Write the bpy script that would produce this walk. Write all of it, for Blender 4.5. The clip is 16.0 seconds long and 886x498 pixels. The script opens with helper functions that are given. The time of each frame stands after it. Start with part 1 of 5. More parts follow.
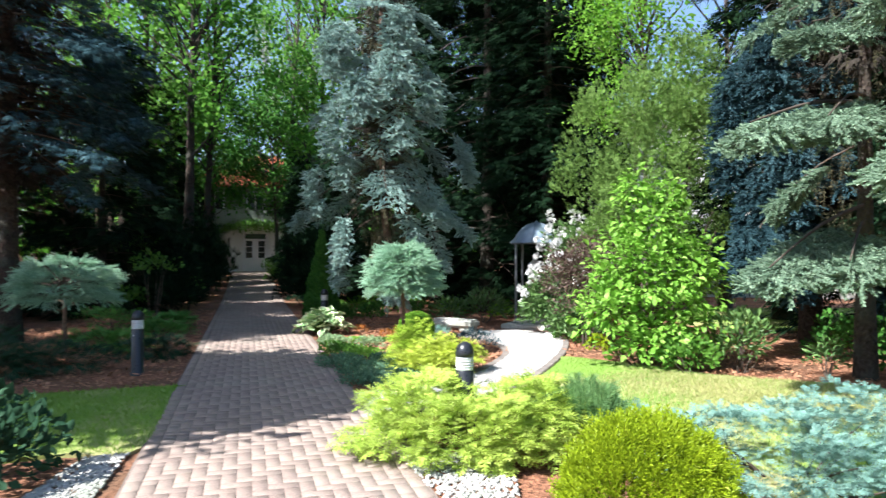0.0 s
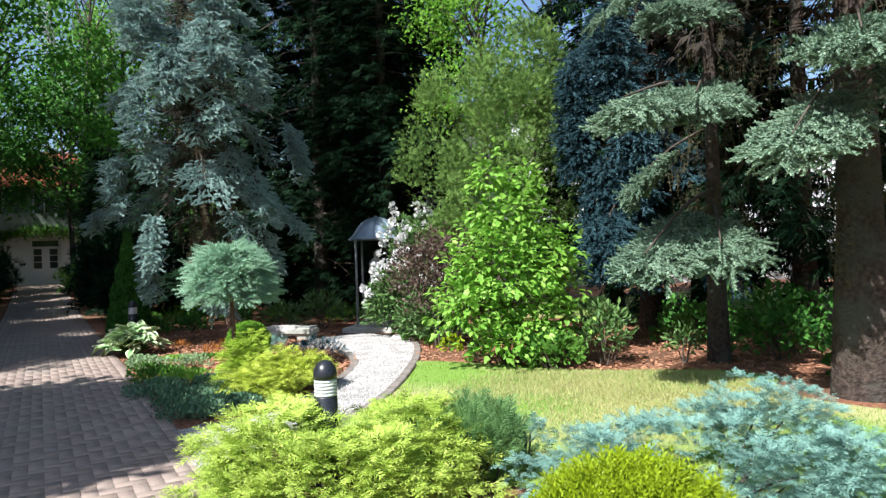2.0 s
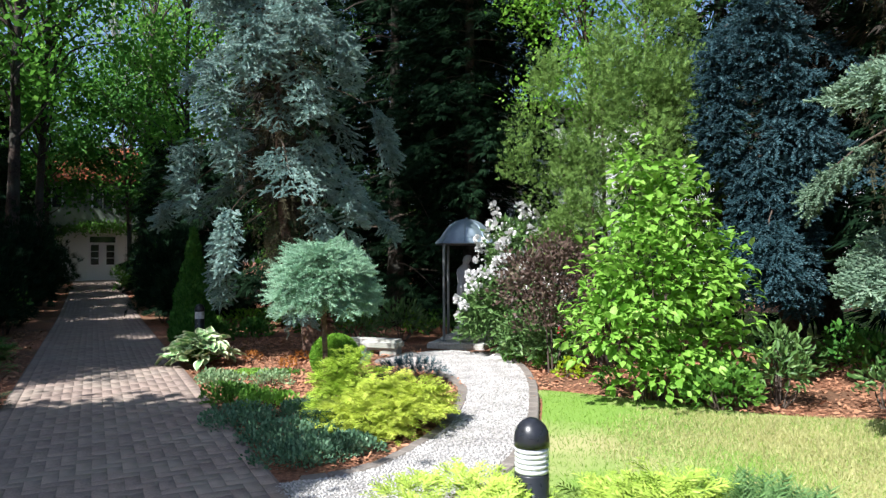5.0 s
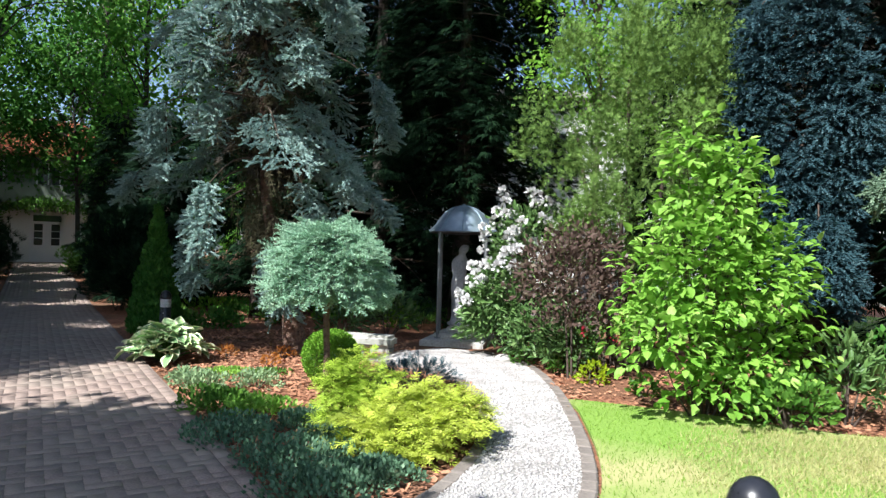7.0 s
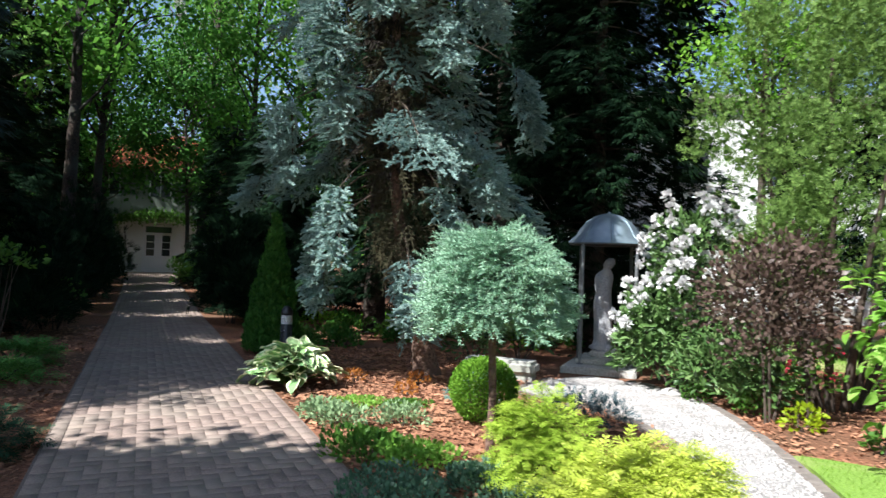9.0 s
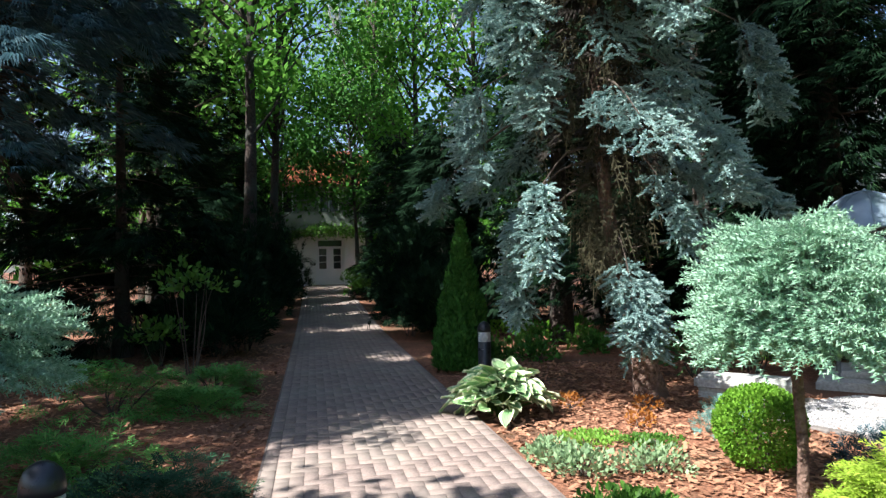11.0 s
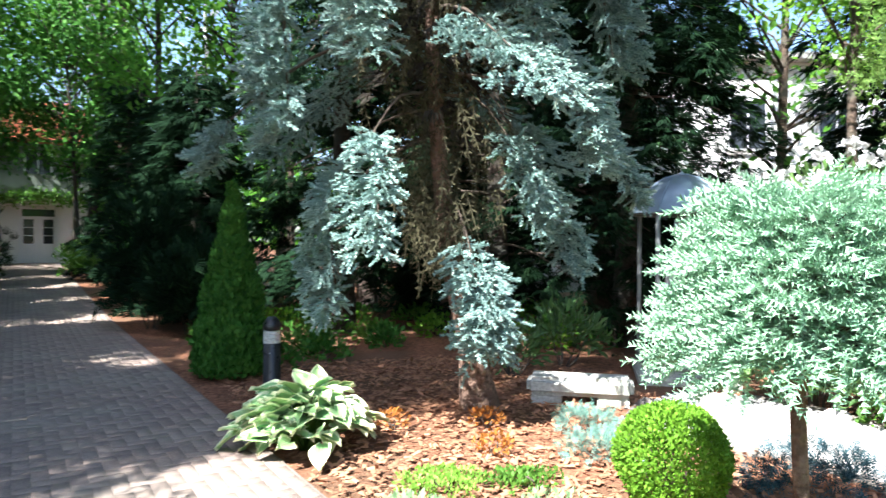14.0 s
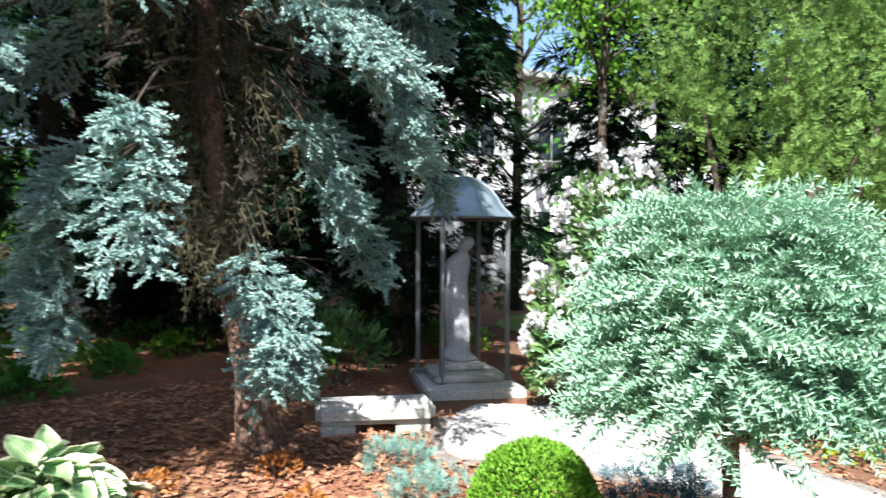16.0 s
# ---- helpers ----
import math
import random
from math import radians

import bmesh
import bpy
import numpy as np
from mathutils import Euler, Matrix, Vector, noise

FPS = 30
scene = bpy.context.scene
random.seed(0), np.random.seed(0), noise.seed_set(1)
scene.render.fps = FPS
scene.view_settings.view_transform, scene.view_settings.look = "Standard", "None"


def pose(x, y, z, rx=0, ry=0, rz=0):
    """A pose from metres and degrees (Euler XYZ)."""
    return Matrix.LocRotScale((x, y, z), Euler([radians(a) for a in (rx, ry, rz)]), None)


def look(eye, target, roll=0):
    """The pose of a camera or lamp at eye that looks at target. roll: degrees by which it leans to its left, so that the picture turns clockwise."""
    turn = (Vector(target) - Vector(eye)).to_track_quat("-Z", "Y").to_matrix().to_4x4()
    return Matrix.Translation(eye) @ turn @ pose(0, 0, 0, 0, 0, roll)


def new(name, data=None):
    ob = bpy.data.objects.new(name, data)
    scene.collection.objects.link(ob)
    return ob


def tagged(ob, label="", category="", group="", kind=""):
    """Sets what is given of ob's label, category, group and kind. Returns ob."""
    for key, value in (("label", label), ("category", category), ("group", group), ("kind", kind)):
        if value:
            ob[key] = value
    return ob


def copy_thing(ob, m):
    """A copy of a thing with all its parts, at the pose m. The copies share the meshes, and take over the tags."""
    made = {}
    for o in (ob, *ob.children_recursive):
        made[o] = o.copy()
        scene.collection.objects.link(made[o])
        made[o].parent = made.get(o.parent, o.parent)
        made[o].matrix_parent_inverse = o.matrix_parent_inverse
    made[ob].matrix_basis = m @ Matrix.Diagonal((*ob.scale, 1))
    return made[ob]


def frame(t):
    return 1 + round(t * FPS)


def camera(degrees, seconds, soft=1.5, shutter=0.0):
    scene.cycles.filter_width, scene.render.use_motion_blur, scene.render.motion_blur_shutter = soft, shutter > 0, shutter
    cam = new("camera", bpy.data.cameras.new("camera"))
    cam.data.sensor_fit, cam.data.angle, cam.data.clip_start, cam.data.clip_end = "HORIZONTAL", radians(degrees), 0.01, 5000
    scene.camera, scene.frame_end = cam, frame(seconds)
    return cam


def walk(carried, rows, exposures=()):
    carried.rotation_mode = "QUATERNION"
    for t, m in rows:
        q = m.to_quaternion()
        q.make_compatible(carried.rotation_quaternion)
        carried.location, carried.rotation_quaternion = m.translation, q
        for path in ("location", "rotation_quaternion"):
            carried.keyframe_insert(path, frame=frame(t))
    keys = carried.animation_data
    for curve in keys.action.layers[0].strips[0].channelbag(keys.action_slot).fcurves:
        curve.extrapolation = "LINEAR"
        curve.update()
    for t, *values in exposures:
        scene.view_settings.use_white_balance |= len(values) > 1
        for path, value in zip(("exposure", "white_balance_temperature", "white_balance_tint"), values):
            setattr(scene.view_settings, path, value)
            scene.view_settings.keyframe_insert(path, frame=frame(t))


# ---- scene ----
# ---------------------------------------------------------------- camera and walk
cam = camera(65.9, 16.0, soft=1.35, shutter=0.35)
PATH = [
    (0, (0.073, -0.159, 1.532), (0.064, 1.841, 1.551), 0.2),
    (0.5, (0.04, 0.133, 1.513), (0.24, 2.123, 1.514), 0.9),
    (1, (-0.042, 0.427, 1.492), (0.35, 2.388, 1.471), 0.2),
    (1.5, (-0.091, 0.703, 1.493), (0.376, 2.648, 1.491), -1.4),
    (2, (-0.108, 0.991, 1.497), (0.388, 2.929, 1.507), -1.9),
    (2.5, (-0.152, 1.281, 1.477), (0.395, 3.205, 1.509), 0.3),
    (3, (-0.233, 1.534, 1.503), (0.3, 3.461, 1.549), -0.5),
    (3.5, (-0.274, 1.865, 1.486), (0.179, 3.812, 1.559), -0.4),
    (4, (-0.349, 2.153, 1.47), (0.087, 4.104, 1.528), 0.4),
    (4.5, (-0.52, 2.437, 1.49), (-0.084, 4.389, 1.53), -0.0),
    (4.7, (-0.601, 2.538, 1.499), (-0.234, 4.504, 1.534), -0.2),
    (6.8, (-1.131, 3.768, 1.441), (-0.595, 5.695, 1.47), 1.3),
    (7, (-1.161, 3.888, 1.43), (-0.655, 5.823, 1.447), 1.6),
    (7.5, (-1.296, 4.232, 1.404), (-0.761, 6.159, 1.4), 1.1),
    (8, (-1.42, 4.528, 1.42), (-0.894, 6.457, 1.386), 0.8),
    (8.5, (-1.525, 4.872, 1.413), (-1.1, 6.826, 1.407), 0.5),
    (9, (-1.655, 5.175, 1.418), (-1.398, 7.158, 1.465), 2.1),
    (9.5, (-1.814, 5.447, 1.452), (-1.658, 7.441, 1.487), 0.1),
    (10, (-1.955, 5.74, 1.485), (-2.084, 7.733, 1.592), -1.5),
    (10.2, (-2.001, 5.857, 1.499), (-2.195, 7.846, 1.587), -1.1),
    (12.5, (-2.54, 7.028, 1.486), (-2.62, 9.026, 1.51), -1.2),
    (13, (-2.622, 7.356, 1.465), (-2.535, 9.354, 1.476), -1.2),
    (13.5, (-2.645, 7.737, 1.456), (-2.369, 9.717, 1.427), 0.2),
    (14, (-2.679, 8.089, 1.463), (-2.135, 10.013, 1.446), 0.3),
    (14.5, (-2.719, 8.374, 1.443), (-2.0, 10.24, 1.418), 0.1),
    (15, (-2.733, 8.667, 1.497), (-1.874, 10.473, 1.5), 0.1),
    (15.5, (-2.782, 8.925, 1.505), (-1.753, 10.639, 1.528), -0.4),
    (16, (-2.81, 9.11, 1.53), (-1.559, 10.67, 1.514), 0.4),
]
walk(cam, [(t, look(eye, target, roll)) for t, eye, target, roll in PATH],
     [(0, 1.55, 5900, 9), (1.5, 1.15, 5900, 9), (4.5, 1.05, 5900, 9), (7, 1.15, 5900, 9), (9, 1.15, 5900, 9), (10, 1.1, 5900, 9), (12.4, 2.15, 5900, 9), (14, 2.3, 5900, 7), (15.2, 1.8, 5900, 9), (16, 1.65, 5900, 9)])

# ---------------------------------------------------------------- sky and sun
SUN_FROM = Vector((-0.80, -0.60, 0)).normalized()
SUN_HIGH = radians(48)
world = bpy.data.worlds.new("world")
scene.world = world
world.use_nodes = True
wn = world.node_tree.nodes
sky = wn.new("ShaderNodeTexSky")
sky.sky_type = "NISHITA"
sky.sun_disc = False
sky.dust_density = 1.5
sky.sun_elevation = SUN_HIGH
sky.sun_rotation = math.atan2(SUN_FROM.x, SUN_FROM.y)
world.node_tree.links.new(sky.outputs["Color"], wn["Background"].inputs["Color"])
wn["Background"].inputs["Strength"].default_value = 0.085
sun = new("sun", bpy.data.lights.new("sun", "SUN"))
sun.data.energy = 5.0
sun.data.angle = radians(0.53)
sun.data.color = (1.0, 0.95, 0.87)
sun.matrix_world = look((SUN_FROM.x * 40, SUN_FROM.y * 40, 40 * math.tan(SUN_HIGH)), (0, 0, 0))

# ---------------------------------------------------------------- materials
RNG = np.random.default_rng(7)


def node_material(name):
    m = bpy.data.materials.new(name)
    m.use_nodes = True
    nt = m.node_tree
    return m, nt, nt.nodes["Principled BSDF"]


def ramp(nt, source, stops):
    r = nt.nodes.new("ShaderNodeValToRGB")
    els = r.color_ramp.elements
    while len(els) < len(stops):
        els.new(0.5)
    for e, (p, c) in zip(els, stops):
        e.position, e.color = p, (*c, 1)
    nt.links.new(source, r.inputs[0])
    return r.outputs[0]


def noise_of(nt, scale, detail=4, space="Object"):
    tc = nt.nodes.new("ShaderNodeTexCoord")
    n = nt.nodes.new("ShaderNodeTexNoise")
    n.inputs["Scale"].default_value = scale
    n.inputs["Detail"].default_value = detail
    nt.links.new(tc.outputs[space], n.inputs["Vector"])
    return n.outputs["Fac"]


def mix_of(nt, fac, a, b, mode="MIX"):
    x = nt.nodes.new("ShaderNodeMix")
    x.data_type, x.blend_type = "RGBA", mode
    for sock, val in ((x.inputs[0], fac), (x.inputs[6], a), (x.inputs[7], b)):
        if isinstance(val, (int, float)):
            sock.default_value = val
        elif isinstance(val, tuple):
            sock.default_value = (*val, 1)
        else:
            nt.links.new(val, sock)
    return x.outputs[2]


def bump_of(nt, bsdf, height, strength, dist=0.01):
    b = nt.nodes.new("ShaderNodeBump")
    b.inputs["Strength"].default_value = strength
    b.inputs["Distance"].default_value = dist
    nt.links.new(height, b.inputs["Height"])
    nt.links.new(b.outputs[0], bsdf.inputs["Normal"])


def rough_material(name, dark, light, coarse=2.0, fine=40.0, rough=0.85, bump=0.5, dist=0.01, tint=None, random_by=None):
    """A stony, earthy or woody surface with stains and grain."""
    m, nt, b = node_material(name)
    big, small = noise_of(nt, coarse, 5), noise_of(nt, fine, 6)
    col = ramp(nt, small, [(0.3, dark), (0.7, light)])
    if tint:
        col = mix_of(nt, ramp(nt, big, [(0.45, (0, 0, 0)), (0.62, (1, 1, 1))]), col, tint)
    else:
        col = mix_of(nt, 0.6, col, ramp(nt, big, [(0.3, dark), (0.7, light)]))
    if random_by:
        src = nt.nodes.new("ShaderNodeObjectInfo" if random_by == "object" else "ShaderNodeNewGeometry")
        val = ramp(nt, src.outputs["Random" if random_by == "object" else "Random Per Island"],
                   [(0.0, (0.86, 0.85, 0.85)), (0.5, (0.98, 0.98, 0.98)), (1.0, (1.10, 1.08, 1.06))])
        col = mix_of(nt, 1.0, col, val, "MULTIPLY")
    nt.links.new(col, b.inputs["Base Color"])
    b.inputs["Roughness"].default_value = rough
    b.inputs["Specular IOR Level"].default_value = 0.25
    bump_of(nt, b, small, bump, dist)
    return m


def leaf_material(name, dark, light, tip=None, see_through=0.25, rough=0.5, patch=1.6, gloss=0.22):
    """Foliage: each leaf or needle a little different, with lighter and darker patches, some light coming through."""
    m, nt, b = node_material(name)
    geo = nt.nodes.new("ShaderNodeNewGeometry")
    col = ramp(nt, geo.outputs["Random Per Island"], [(0.0, dark), (0.85, light), (1.0, tip or light)])
    col = mix_of(nt, 0.45, col, ramp(nt, noise_of(nt, patch, 4), [(0.32, dark), (0.68, light)]))
    nt.links.new(col, b.inputs["Base Color"])
    b.inputs["Roughness"].default_value = rough
    b.inputs["Specular IOR Level"].default_value = gloss
    tr = nt.nodes.new("ShaderNodeBsdfTranslucent")
    nt.links.new(col, tr.inputs["Color"])
    mx = nt.nodes.new("ShaderNodeMixShader")
    mx.inputs[0].default_value = see_through
    nt.links.new(b.outputs[0], mx.inputs[1])
    nt.links.new(tr.outputs[0], mx.inputs[2])
    nt.links.new(mx.outputs[0], nt.nodes["Material Output"].inputs["Surface"])
    return m


M = {
    "soil": rough_material("bark_mulch", (0.085, 0.036, 0.02), (0.38, 0.17, 0.095), 0.8, 28, 0.95, 1.0, 0.03, tint=(0.15, 0.08, 0.046)),
    "chip": rough_material("bark_chip", (0.19, 0.08, 0.043), (0.56, 0.29, 0.17), 3, 60, 0.9, 0.4, 0.004, random_by="island"),
    "brick": rough_material("clay_paver", (0.215, 0.16, 0.135), (0.335, 0.26, 0.22), 1.1, 70, 0.88, 0.5, 0.004, tint=(0.29, 0.235, 0.195), random_by="object"),
    "brick_far": rough_material("clay_paver_joined", (0.215, 0.16, 0.135), (0.335, 0.26, 0.22), 1.1, 70, 0.88, 0.5, 0.004, tint=(0.29, 0.235, 0.195), random_by="island"),
    "sand": rough_material("joint_sand", (0.15, 0.115, 0.095), (0.245, 0.195, 0.165), 3, 80, 0.95, 0.5),
    "turf": rough_material("turf", (0.11, 0.20, 0.03), (0.25, 0.38, 0.07), 0.7, 60, 0.95, 0.6, 0.01, tint=(0.36, 0.34, 0.15)),
    "gravel_bed": rough_material("gravel_bed", (0.20, 0.185, 0.17), (0.40, 0.38, 0.36), 2, 50, 0.9, 0.9, 0.02),
    "gravel": rough_material("marble_chips", (0.28, 0.26, 0.245), (0.60, 0.575, 0.55), 3, 22, 0.8, 0.3, 0.004, random_by="island"),
    "kerb": rough_material("kerb_stone", (0.14, 0.12, 0.105), (0.27, 0.235, 0.205), 2, 40, 0.9, 0.5, random_by="object"),
    "bark_red": rough_material("reddish_spruce_bark", (0.07, 0.042, 0.032), (0.30, 0.19, 0.14), 3, 26, 0.95, 1.0, 0.04, tint=(0.16, 0.10, 0.075)),
    "stone": rough_material("grey_stone", (0.34, 0.32, 0.29), (0.55, 0.53, 0.49), 2, 35, 0.9, 0.5, tint=(0.30, 0.31, 0.26)),
    "bark": rough_material("rough_bark", (0.035, 0.024, 0.018), (0.135, 0.095, 0.07), 2.5, 22, 0.95, 1.0, 0.04, tint=(0.10, 0.095, 0.075)),
    "birch": rough_material("birch_bark", (0.18, 0.17, 0.16), (0.68, 0.66, 0.63), 4, 12, 0.8, 0.4, 0.01),
    # dead twigs coloured near black to stand in for shade inside the crowns
    "inner_twig_shade": rough_material("near_black_inner_twigs", (0.010, 0.009, 0.007), (0.045, 0.036, 0.028), 2, 30, 0.95, 0.4),
    # old spruce bark, darkened further to paint trunks as standing in shade
    "bark_shade_dark": rough_material("spruce_bark_shade_dark", (0.022, 0.016, 0.013), (0.085, 0.062, 0.05), 2.5, 22, 0.95, 1.0, 0.04, tint=(0.06, 0.06, 0.05)),
    "dry_twig": rough_material("dry_hanging_twigs", (0.022, 0.021, 0.012), (0.095, 0.085, 0.045), 2, 30, 0.95, 0.3, random_by="island"),
    "twig": rough_material("bare_twig", (0.045, 0.034, 0.026), (0.13, 0.10, 0.08), 4, 40, 0.95, 0.5),
    "plaster": rough_material("white_plaster", (0.62, 0.62, 0.60), (0.82, 0.82, 0.80), 0.6, 30, 0.9, 0.2, 0.004),
    "plaster_green": rough_material("grey_green_plaster", (0.13, 0.155, 0.13), (0.21, 0.24, 0.20), 0.6, 30, 0.9, 0.2, 0.004),
    "door_paint": rough_material("white_gloss_paint", (0.66, 0.67, 0.68), (0.80, 0.80, 0.80), 1, 30, 0.45, 0.1, 0.002),
    "roof": rough_material("orange_roof_tile", (0.30, 0.085, 0.045), (0.52, 0.17, 0.085), 1.5, 20, 0.85, 0.5, 0.01, random_by="island"),
    "statue": rough_material("weathered_statue_stone", (0.27, 0.27, 0.28), (0.44, 0.44, 0.45), 5, 40, 0.85, 0.3, 0.006, tint=(0.38, 0.36, 0.34)),
}


def plain(name, col, rough=0.5, metal=0.0, grain=30, bump=0.1):
    m, nt, b = node_material(name)
    n = noise_of(nt, grain, 4)
    lo, hi = tuple(c * 0.82 for c in col), tuple(min(1, c * 1.12) for c in col)
    nt.links.new(ramp(nt, n, [(0.3, lo), (0.7, hi)]), b.inputs["Base Color"])
    nt.links.new(ramp(nt, n, [(0.3, (rough * 0.8,) * 3), (0.7, (min(1, rough * 1.2),) * 3)]), b.inputs["Roughness"])
    b.inputs["Metallic"].default_value = metal
    bump_of(nt, b, n, bump, 0.002)
    return m


M["black_metal"] = plain("black_coated_metal", (0.018, 0.019, 0.024), 0.32, 0.0)
M["louvre"] = plain("white_louvre", (0.62, 0.62, 0.63), 0.35, 0.0)
M["zinc"] = plain("weathered_zinc", (0.24, 0.30, 0.35), 0.42, 0.5, 8, 0.2)
M["pole"] = plain("grey_painted_steel", (0.19, 0.20, 0.205), 0.4, 0.4)
M["dark_inside"] = plain("dark_underside", (0.03, 0.03, 0.032), 0.7)
M["glass"], _nt, _b = node_material("window_glass")
_b.inputs["Base Color"].default_value = (0.03, 0.035, 0.04, 1)
_b.inputs["Roughness"].default_value = 0.06
M["petal"] = leaf_material("white_petal", (0.62, 0.60, 0.60), (0.84, 0.83, 0.82), None, 0.3, 0.6)
M["petal_red"] = leaf_material("crimson_petal", (0.40, 0.03, 0.05), (0.62, 0.06, 0.10), None, 0.3, 0.5)

LEAF = {
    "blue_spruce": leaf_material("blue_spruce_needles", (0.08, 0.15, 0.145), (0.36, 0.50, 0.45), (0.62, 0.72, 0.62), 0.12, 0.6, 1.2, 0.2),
    # blue spruce needles again, darkened: shade is put into the colour
    "blue_needles_shade": leaf_material("blue_spruce_needles_shade", (0.012, 0.036, 0.045), (0.06, 0.12, 0.14), (0.17, 0.27, 0.29), 0.10, 0.6, 1.2, 0.08),
    "grey_spruce": leaf_material("grey_green_spruce_needles", (0.06, 0.11, 0.07), (0.235, 0.335, 0.225), (0.38, 0.47, 0.33), 0.12, 0.6, 1.2, 0.15),
    # needles near black: the deep shade of the wood is put into this colour
    "conifer_shade": leaf_material("near_black_shade_needles", (0.004, 0.012, 0.006), (0.014, 0.034, 0.015), (0.04, 0.085, 0.03), 0.12, 0.7, 0.8, 0.04),
    "globe": leaf_material("silver_green_needles", (0.11, 0.24, 0.14), (0.41, 0.60, 0.42), (0.63, 0.77, 0.57), 0.15, 0.55, 3, 0.2),
    "thuja": leaf_material("olive_green_scale_leaves", (0.045, 0.092, 0.02), (0.185, 0.30, 0.07), (0.30, 0.42, 0.115), 0.18, 0.65, 1.5, 0.12),
    "cone": leaf_material("deep_green_scale_leaves", (0.022, 0.085, 0.013), (0.085, 0.22, 0.035), (0.14, 0.30, 0.05), 0.08, 0.6, 3, 0.12),
    "lime": leaf_material("lime_green_leaves", (0.12, 0.28, 0.025), (0.30, 0.52, 0.085), (0.54, 0.70, 0.22), 0.38, 0.5, 2, 0.25),
    "fresh": leaf_material("fresh_green_leaves", (0.05, 0.14, 0.02), (0.15, 0.30, 0.045), None, 0.35, 0.45, 2),
    "wood": leaf_material("woodland_leaves", (0.045, 0.14, 0.016), (0.16, 0.37, 0.05), (0.32, 0.55, 0.10), 0.45, 0.6, 0.4, 0.08),
    "wood_pale": leaf_material("pale_woodland_leaves", (0.09, 0.21, 0.035), (0.24, 0.45, 0.09), (0.40, 0.58, 0.17), 0.45, 0.6, 0.4, 0.08),
    "canopy": leaf_material("sunlit_maple_leaves", (0.09, 0.25, 0.02), (0.25, 0.47, 0.055), (0.40, 0.60, 0.12), 0.5, 0.55, 0.8, 0.15),
    "yew_gold": leaf_material("golden_yew_needles", (0.13, 0.2, 0.005), (0.33, 0.43, 0.01), (0.46, 0.54, 0.03), 0.25, 0.5, 4),
    "box": leaf_material("box_leaves", (0.07, 0.17, 0.012), (0.19, 0.38, 0.03), (0.28, 0.48, 0.06), 0.25, 0.65, 4),
    "gold": leaf_material("golden_scale_leaves", (0.30, 0.39, 0.03), (0.66, 0.73, 0.12), (0.80, 0.82, 0.27), 0.25, 0.6, 3, 0.2),
    "chartreuse": leaf_material("chartreuse_juniper", (0.19, 0.31, 0.03), (0.56, 0.67, 0.13), (0.72, 0.77, 0.26), 0.25, 0.6, 3, 0.2),
    "yellow_cypress": leaf_material("yellow_green_thread_leaves", (0.20, 0.32, 0.02), (0.48, 0.62, 0.08), (0.64, 0.72, 0.16), 0.25, 0.6, 3, 0.2),
    "blue_juniper": leaf_material("pale_blue_juniper", (0.075, 0.17, 0.14), (0.24, 0.40, 0.33), (0.38, 0.52, 0.42), 0.12, 0.6, 3, 0.2),
    "green_juniper": leaf_material("bright_green_juniper", (0.05, 0.17, 0.035), (0.19, 0.40, 0.085), (0.32, 0.52, 0.14), 0.2, 0.6, 3, 0.15),
    # green darkened for plants in shade; the shade is part of the colour
    "dark_shade_green": leaf_material("dark_shade_greenery", (0.012, 0.038, 0.02), (0.04, 0.09, 0.045), None, 0.12, 0.65, 3, 0.08),
    "pine": leaf_material("dwarf_pine_needles", (0.07, 0.16, 0.05), (0.20, 0.34, 0.12), (0.30, 0.44, 0.16), 0.15, 0.55, 4, 0.2),
    "rhodo": leaf_material("rhododendron_leaves", (0.045, 0.10, 0.028), (0.15, 0.26, 0.075), (0.28, 0.38, 0.15), 0.15, 0.4, 3, 0.3),
    "purple": leaf_material("maroon_leaves", (0.045, 0.028, 0.022), (0.155, 0.105, 0.085), (0.22, 0.20, 0.12), 0.2, 0.4, 3),
    "grey_herb": leaf_material("grey_green_herb", (0.13, 0.22, 0.10), (0.36, 0.48, 0.25), None, 0.2, 0.6, 5),
    "orange": leaf_material("orange_leaves", (0.26, 0.09, 0.02), (0.52, 0.22, 0.05), None, 0.3, 0.5, 5),
    "cover": leaf_material("blue_green_groundcover", (0.04, 0.095, 0.05), (0.16, 0.28, 0.16), (0.34, 0.44, 0.28), 0.15, 0.5, 4),
    "grass": leaf_material("grass_blades", (0.11, 0.22, 0.02), (0.28, 0.43, 0.07), (0.42, 0.48, 0.16), 0.35, 0.6, 0.6, 0.1),
    "grass_dry": leaf_material("sun_dried_grass", (0.27, 0.28, 0.10), (0.52, 0.49, 0.22), (0.66, 0.59, 0.34), 0.3, 0.6, 0.6, 0.1),
}

# ---------------------------------------------------------------- mesh helpers
def mesh_of(name, verts, faces, mat, smooth=False):
    """A mesh from arrays: verts (n, 3), faces (m, 3) or (m, 4)."""
    verts, faces = np.asarray(verts, np.float32), np.asarray(faces, np.int32)
    me = bpy.data.meshes.new(name)
    k = faces.shape[1]
    me.vertices.add(len(verts))
    me.vertices.foreach_set("co", verts.ravel())
    me.loops.add(faces.size)
    me.loops.foreach_set("vertex_index", faces.ravel())
    me.polygons.add(len(faces))
    me.polygons.foreach_set("loop_start", np.arange(0, faces.size, k, dtype=np.int32))
    if smooth:
        me.polygons.foreach_set("use_smooth", np.ones(len(faces), bool))
    me.materials.append(mat)
    me.update(calc_edges=True)
    return me


